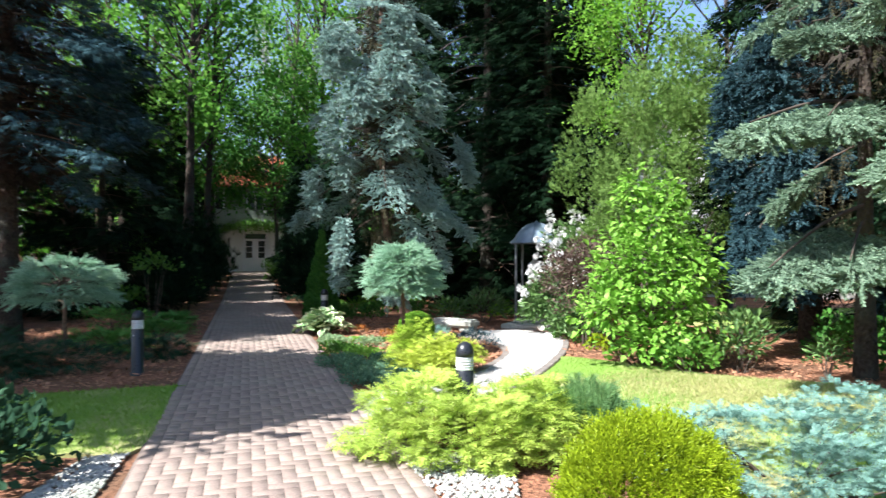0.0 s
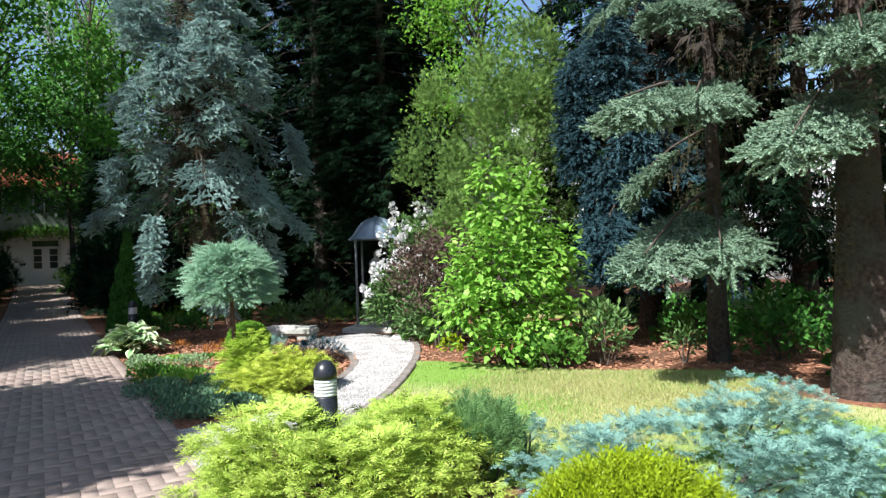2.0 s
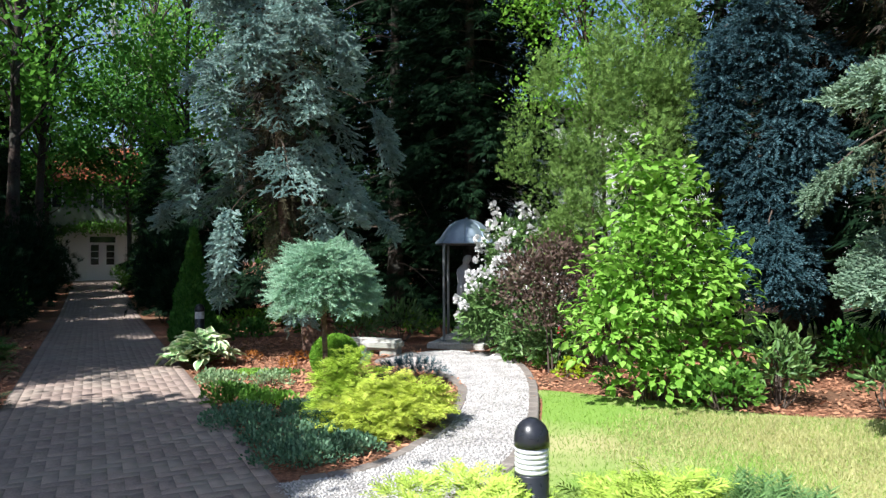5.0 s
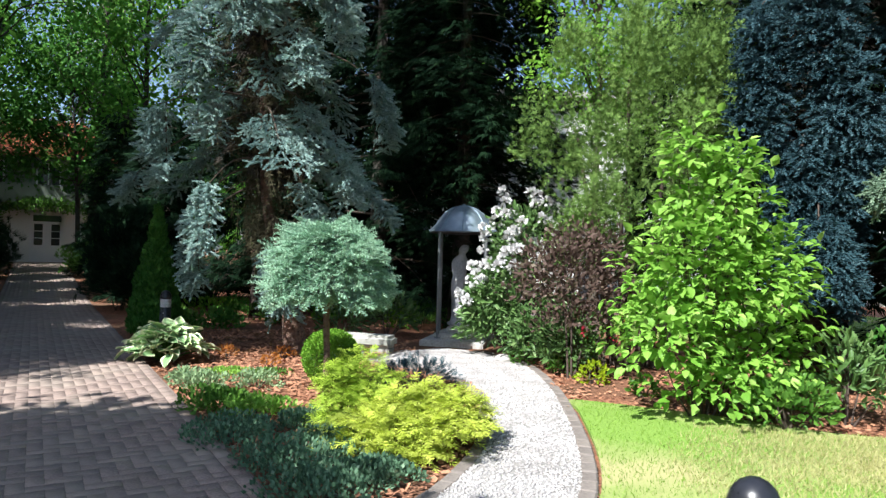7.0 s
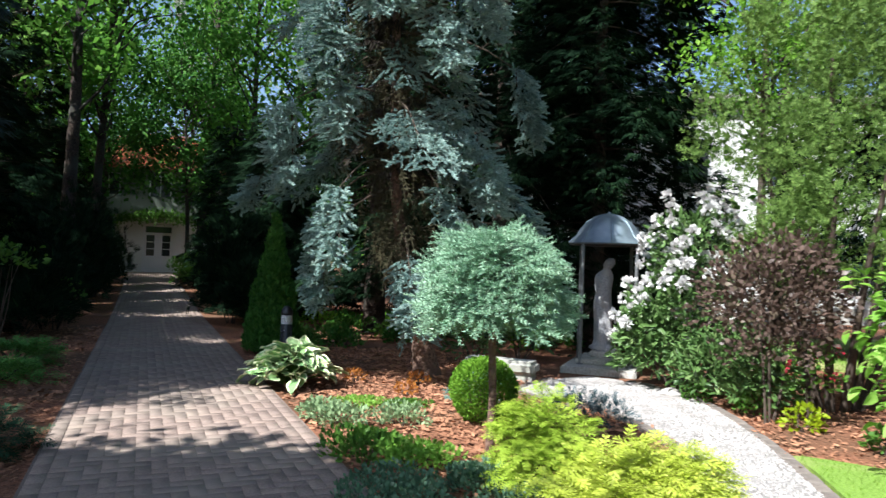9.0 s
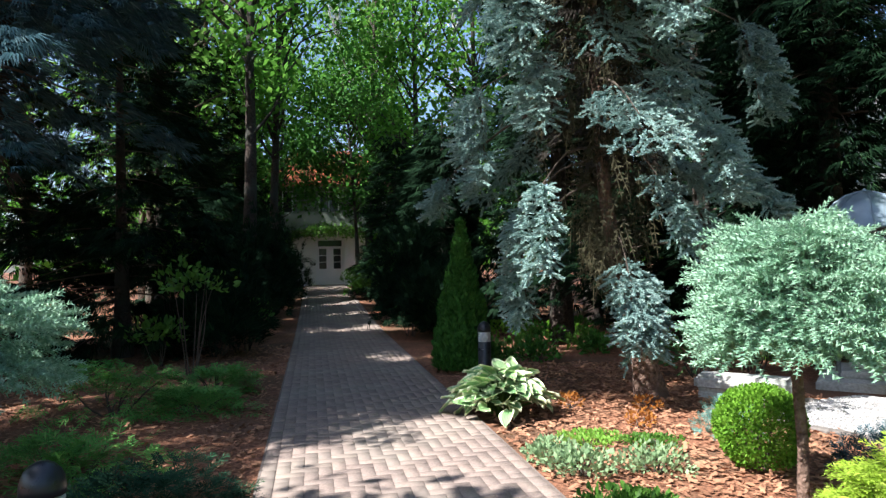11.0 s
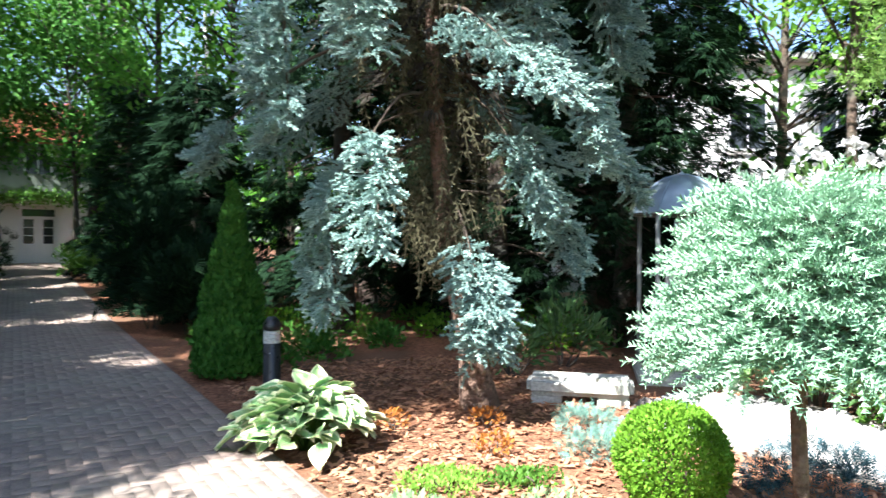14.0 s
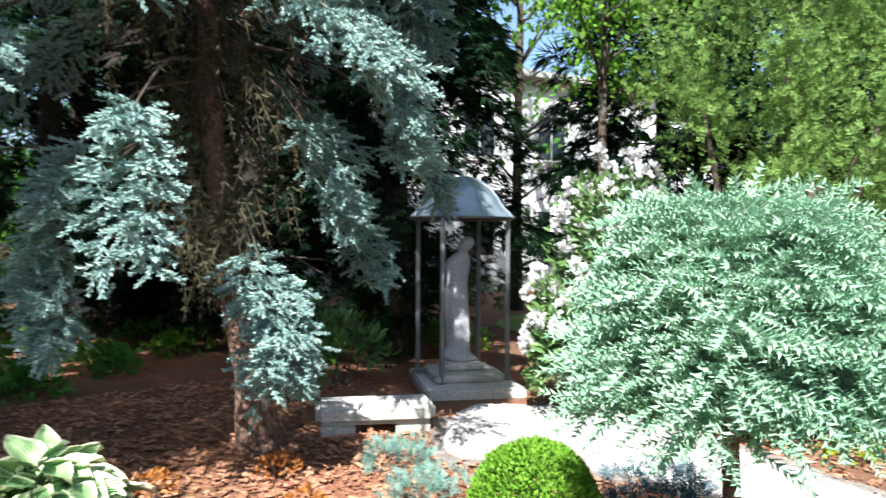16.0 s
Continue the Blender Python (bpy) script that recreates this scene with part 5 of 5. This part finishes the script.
broadleaf("birch_tree", (-6.5, 35.4, float(rise(-6.5, 35.4))), "leaning pale-barked birch with a light airy crown", 14, 2.2, "wood_pale", 510, leaves=3000, leaf_size=0.2, radius=0.13, bark="birch", first=0.5, lean=(-3.4, 0), clusters=34, group="woodland trees")
for k, (x, y) in enumerate(((-8.0, 32.6), (-11.0, 31.8))):
    broadleaf("woodland_tree", (x, y, float(rise(x, y))), "small leafy tree arching over the walk before the house", 9.5, 2.2, "cone", 520 + k, leaves=6500, leaf_size=0.19, radius=0.09, bark="bark_shade_dark", first=0.37, lean=(-0.4 + 0.8 * k, 0), clusters=34, group="woodland trees")
# trees beside the garden whose shade falls over the walk
broadleaf("shade_tree", (-7.5, 4.7, 0), "leafy tree shading the brick walk", 7.4, 1.95, "wood", 190, leaves=22000, leaf_size=0.27, radius=0.13, first=0.62, clusters=70)
broadleaf("shade_tree", (-6.1, 3.9, 0), "leafy tree beside the start of the brick walk", 7.0, 1.2, "wood", 196, leaves=9000, leaf_size=0.25, radius=0.11, first=0.70, clusters=46)
# unseen tree, added to shade the western grafted spruce and junipers
broadleaf("shade_tree", (-12.4, 6.4, 0), "unseen leafy tree added at the western edge for shade", 9, 1.8, "wood", 194, leaves=9000, leaf_size=0.24, radius=0.15, first=0.5, clusters=40)
broadleaf("shade_tree", (-15.0, 10.5, 0), "tall leafy tree at the garden's edge", 15, 3.0, "wood", 193, leaves=9000, leaf_size=0.26, radius=0.2, first=0.3, clusters=46)
broadleaf("shade_tree", (9.5, 3.5, 0), "leafy tree at the garden's edge", 11, 3.0, "wood", 192, leaves=7000, leaf_size=0.22, radius=0.18, first=0.3, clusters=40)

# the far woods that close the place, too many to count
rng = np.random.default_rng(77)
tri, limbs = [], []
for k in range(90):
    a = k / 90 * 2 * math.pi
    d = rng.uniform(62, 86)
    x, y, h = d * math.cos(a), 14 + d * math.sin(a), rng.uniform(8, 13)
    p, o = lump(rng, 420, (x, y, h * 0.52), (4.6, 4.6, h * 0.5), 0.3, k + 300, 0.7, 3, -0.95)
    tri.append(scatter(LITTLE, p, o + rng.normal(0, 0.7, p.shape), unit(rng.normal(size=p.shape)), 1.5 * rng.uniform(0.5, 1.3, len(p))))
woods = new("far_woods", mesh_of("far_woods", *joined(tri), LEAF["wood"]))
tagged(woods, "distant belt of green woodland round the garden", "woods", kind="stuff")

# ---------------------------------------------------------------- shrine, bench, lights
def bollard(at, seed):
    root = thing("bollard_light", at, "black bollard light with white louvres and domed cap", "lamp", "bollard lights")
    part("post", turned([(0.088, -0.05), (0.088, 0.015), (0.076, 0.02), (0.076, 0.575), (0.073, 0.58)], 24), M["black_metal"], root)
    part("light_core", turned([(0.068, 0.58), (0.068, 0.695)], 24), M["louvre"], root, "pale inner reflector")
    for i in range(5):
        z = 0.584 + i * 0.022
        part("louvre", turned([(0.0675, z), (0.0735, z + 0.001), (0.0745, z + 0.008), (0.0738, z + 0.016), (0.0675, z + 0.0175)], 24), M["louvre"], root, "white louvre ring")
    part("cap", turned([(0.068, 0.695), (0.078, 0.697), (0.078, 0.725), (0.074, 0.755), (0.062, 0.782), (0.043, 0.803), (0.020, 0.815), (0.003, 0.817)], 28), M["black_metal"], root, "glossy black dome")
    part("screw", turned([(0.006, -0.004), (0.006, 0.004), (0.003, 0.006)], 10), M["louvre"], root).matrix_basis = pose(-0.02, -0.077, 0.50, 90, 0, 0)
    for ob in root.children:
        for p in ob.data.polygons:
            p.use_smooth = True
    return root


first = bollard((0.232, 5.575, -0.005), 1)
for x, y in ((-2.49, 14.26), (-3.88, 8.6)):
    copy_thing(first, pose(x, y, 0))


def shrine(at, turn):
    root = thing("shrine_canopy", at, "grey zinc dome canopy on four slim steel poles", "canopy")
    root.matrix_world = pose(*at, 0, 0, turn)
    n = 8
    prof = [(0.575, 1.815), (0.56, 1.83), (0.46, 1.93), (0.40, 2.03), (0.32, 2.13), (0.20, 2.21), (0.07, 2.25), (0.002, 2.255)]
    for i in range(n):
        bm = bmesh.new()
        a0, a1 = (2 * math.pi * (i + k) / n for k in (0, 1))
        cols = []
        for q in range(5):
            a = a0 + (a1 - a0) * q / 4
            puff = 1 + 0.02 * math.sin(math.pi * q / 4)
            cols.append([bm.verts.new((r * puff * math.cos(a), r * puff * math.sin(a), z)) for r, z in prof])
        for c0, c1 in zip(cols, cols[1:]):
            for j in range(len(prof) - 1):
                bm.faces.new((c0[j], c1[j], c1[j + 1], c0[j + 1]))
        p = part("roof_panel", bm, M["zinc"], root)
        for f in p.data.polygons:
            f.use_smooth = True
        seam = [(r * 1.008 * math.cos(a0), r * 1.008 * math.sin(a0), z + 0.004) for r, z in prof]
        part("seam", mesh_of("seam", *tube(seam, [0.009] * len(seam), 6), M["zinc"], True), None, root)
    part("ceiling_lining", turned([(0.54, 1.80), (0.555, 1.812), (0.44, 1.92), (0.30, 2.10), (0.05, 2.22)], 24), M["dark_inside"], root, "dark lining under the dome")
    ring = [(0.55 * math.cos(a), 0.55 * math.sin(a), 1.805) for a in np.linspace(0, 2 * math.pi, 33)]
    part("ring_beam", mesh_of("ring_beam", *tube(ring, [0.016] * len(ring), 6), M["pole"], True), None, root)
    part("finial", turned([(0.03, 2.25), (0.035, 2.262), (0.02, 2.28), (0.004, 2.295)], 14), M["zinc"], root)
    for i in range(4):
        a = math.pi / 2 * i
        x, y = 0.53 * math.cos(a), 0.53 * math.sin(a)
        pole = part("pole", turned([(0.026, 0.10), (0.026, 1.81)], 14), M["pole"], root)
        pole.matrix_basis = pose(x, y, 0)
        part("base_plate", turned([(0.05, 0.0), (0.05, 0.012), (0.03, 0.016)], 14), M["pole"], pole).matrix_basis = pose(0, 0, 0.085)
    return root


SHRINE = (2.05, 14.84)
shrine((*SHRINE, 0.0), 28)
steps = thing("stone_plinth", (*SHRINE, 0), "stepped pale stone plinth under the statue", "plinth")
steps.matrix_world = pose(*SHRINE, 0, 0, 0, -28)
part("lower_step", block(-0.51, -0.78, -0.03, 0.51, 0.53, 0.085, 0.02), M["stone"], steps)
part("upper_step", block(-0.36, -0.46, 0.085, 0.36, 0.34, 0.165, 0.018), M["stone"], steps)
part("pedestal", block(-0.21, -0.21, 0.165, 0.21, 0.21, 0.25, 0.02), M["stone"], steps)


def robed_statue(at, turn):
    """A standing robed stone figure with bowed head: one plain mesh."""
    sides, bm = 28, bmesh.new()
    prof = [(0.165, 0.0, 0, 0), (0.17, 0.03, 0, 0), (0.14, 0.06, 0, 0), (0.098, 0.09, 0, 0), (0.088, 0.16, 0, 0), (0.095, 0.30, 0.0, 0.0), (0.104, 0.45, 0.02, 0.01), (0.118, 0.60, 0.045, 0.02), (0.125, 0.73, 0.055, 0.02), (0.112, 0.85, 0.05, 0.01),
            (0.128, 0.96, 0.05, 0.02), (0.138, 1.05, 0.045, 0.02), (0.128, 1.11, 0.035, 0.025), (0.092, 1.16, 0.015, 0.035), (0.056, 1.195, -0.008, 0.05), (0.060, 1.22, -0.02, 0.062), (0.078, 1.255, -0.04, 0.075), (0.082, 1.29, -0.055, 0.08), (0.070, 1.33, -0.065, 0.075), (0.034, 1.362, -0.07, 0.065)]
    rings = []
    for r, z, ox, oy in prof:
        ring = []
        for i in range(sides):
            a = 2 * math.pi * i / sides
            fold = 1 + (0.09 * math.sin(7 * a + 3 * z) + 0.05 * math.sin(11 * a - 5 * z)) * max(0, min(1, (0.95 - z) * 3))
            cloak = 1 + 0.75 * max(0, math.cos(a - 0.3)) ** 5 * max(0, min(1, (0.72 - z) * 2.2)) * min(1, z * 12)
            arm = 1 + 0.22 * max(0, math.cos(a - math.pi / 2)) ** 4 * math.exp(-((z - 0.98) / 0.10) ** 2)
            ring.append(bm.verts.new((ox + r * 1.0 * fold * cloak * math.cos(a), oy + r * 0.82 * fold * cloak * arm * math.sin(a), z)))
        rings.append(ring)
    for lo, hi in zip(rings, rings[1:]):
        for i in range(sides):
            bm.faces.new((lo[i], lo[(i + 1) % sides], hi[(i + 1) % sides], hi[i]))
    bm.faces.new(rings[-1])
    bm.faces.new(rings[0][::-1])
    me = bpy.data.meshes.new("statue")
    bm.to_mesh(me)
    bm.free()
    for p in me.polygons:
        p.use_smooth = True
    me.materials.append(M["statue"])
    ob = new("statue", me)
    ob.matrix_world = pose(*at, 0, 0, turn)
    return tagged(ob, "weathered stone statue of a robed standing figure on a plinth", "statue")


robed_statue((*SHRINE, 0.245), 140)


def stone_bench(at, turn):
    root = thing("stone_bench", at, "low weathered stone bench with a thick rounded slab", "bench")
    root.matrix_world = pose(*at, 0, 0, turn)
    part("seat", block(-0.48, -0.18, 0.075, 0.48, 0.18, 0.245, 0.045, 3), M["stone"], root)
    for x in (-0.30, 0.30):
        part("support", block(x - 0.14, -0.14, -0.03, x + 0.14, 0.14, 0.075, 0.015), M["stone"], root)
    return root


stone_bench((0.27, 13.83, 0), math.degrees(math.atan2(-0.44, 0.80)))
boulder = thing("pale_boulder", (2.02, 12.65, 0), "small pale boulder at the gravel edge", "stone")
bm = bmesh.new()
bmesh.ops.create_icosphere(bm, subdivisions=2, radius=0.10)
for vv in bm.verts:
    vv.co = Vector((vv.co.x * 1.3, vv.co.y, vv.co.z * 0.7)) * (1 + 0.2 * noise.noise(vv.co * 9)) + Vector((0, 0, 0.04))
part("stone", bm, M["gravel"], boulder)

# ---------------------------------------------------------------- the house at the end of the walk
HOUSE = (-10.7, 38.4, 0.58)
house = thing("house", HOUSE, "white rendered house with a panelled double door and orange tiled roof", "house")
house.matrix_world = pose(*HOUSE, 0, 0, math.degrees(math.atan2(0.2795, 0.9601)))
bm = bmesh.new()
for x0, x1, z0, z1 in ((-3.4, -0.72, -0.4, 2.6), (0.72, 3.4, -0.4, 2.6), (-0.72, 0.72, 2.25, 2.6)):
    box(bm, x0, 0, z0, x1, 0.35, z1)
box(bm, -3.4, 0.352, -0.4, 3.4, 7, 2.598)
part("ground_floor_wall", bm, M["plaster"], house)
part("balcony_parapet", block(-2.6, -0.9, 2.60, 2.6, 0.1, 3.45, 0.02), M["plaster_green"], house, "grey-green balcony front")
part("upper_wall", block(-3.4, 0.6, 2.604, 3.4, 7, 4.9, 0), M["plaster_green"], house, "grey-green upper wall")
bm = bmesh.new()
a = [bm.verts.new(c) for c in ((-3.9, -0.2, 4.8), (3.9, -0.2, 4.8), (3.9, 7.6, 4.8), (-3.9, 7.6, 4.8), (-1.5, 3.6, 7.0), (1.5, 3.6, 7.0))]
for q in ((0, 1, 5, 4), (1, 2, 5), (2, 3, 4, 5), (3, 0, 4), (3, 2, 1, 0)):
    bm.faces.new([a[i] for i in q])
roof = part("roof", bm, M["roof"], house, "orange clay tile roof")
bm = bmesh.new()
for i in range(26):
    t = i / 26
    y, z = -0.2 + 3.8 * t, 4.8 + 2.2 * t
    hw = 3.9 - 2.4 * t
    for k in range(int(hw * 2 / 0.36)):
        x = -hw + 0.36 * k + 0.18 * (i % 2)
        vs = [bm.verts.new(c) for c in ((x, y - 0.03, z + 0.05), (x + 0.33, y - 0.03, z + 0.05), (x + 0.33, y + 0.16, z + 0.12), (x, y + 0.16, z + 0.12), (x + 0.165, y - 0.03, z + 0.10), (x + 0.165, y + 0.16, z + 0.16))]
        for q in ((0, 4, 5, 3), (4, 1, 2, 5)):
            bm.faces.new([vs[j] for j in q])
tagged(part("roof_tiles", bm, M["roof"], roof), kind="stuff")
door = part("door", block(-0.70, 0.20, -0.02, 0.70, 0.26, 2.23, 0.008), M["door_paint"], house, "white double door with glazed upper panels")
for sx in (-1, 1):
    x0 = 0.08 if sx > 0 else -0.60
    part("glass_panel", block(x0 + 0.09, 0.185, 0.78, x0 + 0.43, 0.197, 1.74, 0.003), M["glass"], door, "dark glass panel")
    for i in range(1, 3):
        part("glazing_bar", block(x0 + 0.09, 0.178, 0.78 + 0.32 * i - 0.015, x0 + 0.43, 0.184, 0.78 + 0.32 * i + 0.015, 0.002), M["door_paint"], door)
    part("lower_panel", block(x0 + 0.08, 0.185, 0.12, x0 + 0.44, 0.197, 0.66, 0.006), M["door_paint"], door)
part("transom_glass", block(-0.56, 0.185, 1.86, 0.56, 0.197, 2.14, 0.003), M["glass"], door, "dark transom glass")
for x in (-0.78, 0.78):
    part("pilaster", block(x - 0.10, -0.06, -0.3, x + 0.10, -0.003, 2.4, 0.015), M["plaster"], house)
part("door_step", block(-1.1, -0.5, -0.12, 1.1, -0.065, 0.0, 0.015), M["stone"], house)
for x in (-2.2, 0.0, 2.2):
    w = part("window", block(x - 0.5, 0.56, 3.3, x + 0.5, 0.597, 4.55, 0.01), M["door_paint"], house)
    part("pane", block(x - 0.42, 0.54, 3.38, x - 0.03, 0.556, 4.52, 0.003), M["glass"], w)
    part("pane", block(x + 0.03, 0.54, 3.38, x + 0.42, 0.556, 4.52, 0.003), M["glass"], w)
rng = np.random.default_rng(5)
ivy = thing("ivy", (HOUSE[0] + 0.25, HOUSE[1] - 1.1, HOUSE[2]), "green ivy hanging along the balcony edge", "climbing plant")
p = np.column_stack((rng.uniform(-3.2, 3.2, 2600), rng.normal(0, 0.14, 2600), 2.62 + rng.normal(0, 0.16, 2600)))
p[:, 2] -= np.abs(p[:, 0]) ** 2.2 * 0.06
d = rng.normal(0, 0.6, p.shape) + np.array((0, -0.6, -0.5))
part("leaves", mesh_of("leaves", *scatter(LEAFY, p, d, unit(rng.normal(size=p.shape)), 0.13 * rng.uniform(0.6, 1.3, len(p))), LEAF["fresh"]), None, ivy)
part("stem", mesh_of("stem", *tube([(x, 0.05, 2.6 - abs(x) ** 2.2 * 0.06) for x in np.linspace(-3.2, 3.2, 12)], [0.02] * 12, 5), M["twig"], True), None, ivy)

# ---------------------------------------------------------------- the white building behind the spruces
hall = thing("white_building", (12.0, 25.5, 0), "long white two-storey building glimpsed through the trees", "building")
hall.matrix_world = pose(12.0, 25.5, 0, 0, 0, -12)
part("wall", block(-9, 0, -0.3, 13, 8, 7.0, 0), M["plaster"], hall)
part("roof_edge", block(-10.4, -0.4, 7.004, 13.4, 8.4, 7.25, 0.03), M["stone"], hall)
part("plinth_course", block(-10.02, -0.04, -0.3, 13.02, -0.003, 0.5, 0.01), M["stone"], hall)
for fl in (1.1, 4.3):
    for i in range(8):
        x = -8.6 + 2.8 * i
        w = part("window", block(x - 0.62, -0.05, fl, x + 0.62, -0.004, fl + 1.6, 0.012), M["door_paint"], hall)
        part("pane", block(x - 0.54, -0.07, fl + 0.08, x - 0.03, -0.053, fl + 1.52, 0.003), M["glass"], w)
        part("pane", block(x + 0.03, -0.07, fl + 0.08, x + 0.54, -0.053, fl + 1.52, 0.003), M["glass"], w)
        part("sill", block(x - 0.7, -0.12, fl - 0.06, x + 0.7, -0.055, fl - 0.004, 0.008), M["stone"], w)

# ---------------------------------------------------------------- the pavers, laid herringbone
def paver_mesh(name, lx, ly, mat):
    """A paver with chamfered top edges."""
    c = 0.0016
    v, f = [], []
    for x, y, z in ((lx, ly, -0.03), (lx, ly, 0.0125), (lx - c, ly - c, 0.015)):
        v += [(-x, -y, z), (x, -y, z), (x, y, z), (-x, y, z)]
    for k in (0, 4):
        f += [(k + i, k + (i + 1) % 4, k + 4 + (i + 1) % 4, k + 4 + i) for i in range(4)]
    f.append((8, 9, 10, 11))
    return np.array(v, float), np.array(f)


U = 0.1
full = {True: paver_mesh("a", 0.0990, 0.0490, None), False: paver_mesh("b", 0.0490, 0.0990, None)}
half = paver_mesh("c", 0.0478, 0.0478, None)
kinds = {"across": mesh_of("paver", *full[True], M["brick"]), "along": mesh_of("paver", *full[False], M["brick"]), "half": mesh_of("paver", *half, M["brick"])}
base_turn = math.degrees(math.atan2(ACROSS[1], ACROSS[0]))
shapes = {"across": full[True], "along": full[False], "half": half}
NEAR = (0.35, 3.05)
rest = []
ca, sa = math.cos(radians(base_turn)), math.sin(radians(base_turn))
rngp = np.random.default_rng(12)


def lay(kind, vx, sy):
    p = PATH_MID + ACROSS * vx + ALONG * sy
    z = float(rise(p[0], p[1])) + 0.004 + rngp.normal(0, 0.0009)
    if NEAR[0] < sy < NEAR[1] and abs(vx) < 0.75:
        ob = part("brick", kinds[kind], None, brick_path)
        ob.matrix_basis = pose(p[0], p[1], z, rngp.normal(0, 0.25), rngp.normal(0, 0.25), base_turn + rngp.normal(0, 0.4))
    else:
        w, f = shapes[kind]
        a = rngp.normal(0, 0.008)
        x = w[:, 0] - a * w[:, 1]
        y = w[:, 1] + a * w[:, 0]
        rest.append((np.column_stack((p[0] + x * ca - y * sa, p[1] + x * sa + y * ca, z + w[:, 2])), f))


cols = 17
for j in range(-55, 385):
    sy = (j + 0.5) * U
    for i in range(cols):
        c = (i - j) % 4
        vx = (i - cols / 2 + 0.5) * U
        if c == 0:
            lay("across" if i + 1 < cols else "half", vx + (U / 2 if i + 1 < cols else 0), sy)
        elif c == 1 and i == 0:
            lay("half", vx, sy)
        elif c == 3:
            lay("along", vx, sy + U / 2)
    if j % 2 == 0:
        for vx in (-0.905, 0.905):
            lay("along", vx, sy + U / 2)
tagged(part("bricks", mesh_of("bricks", *joined(rest), M["brick_far"]), None, brick_path), kind="stuff")
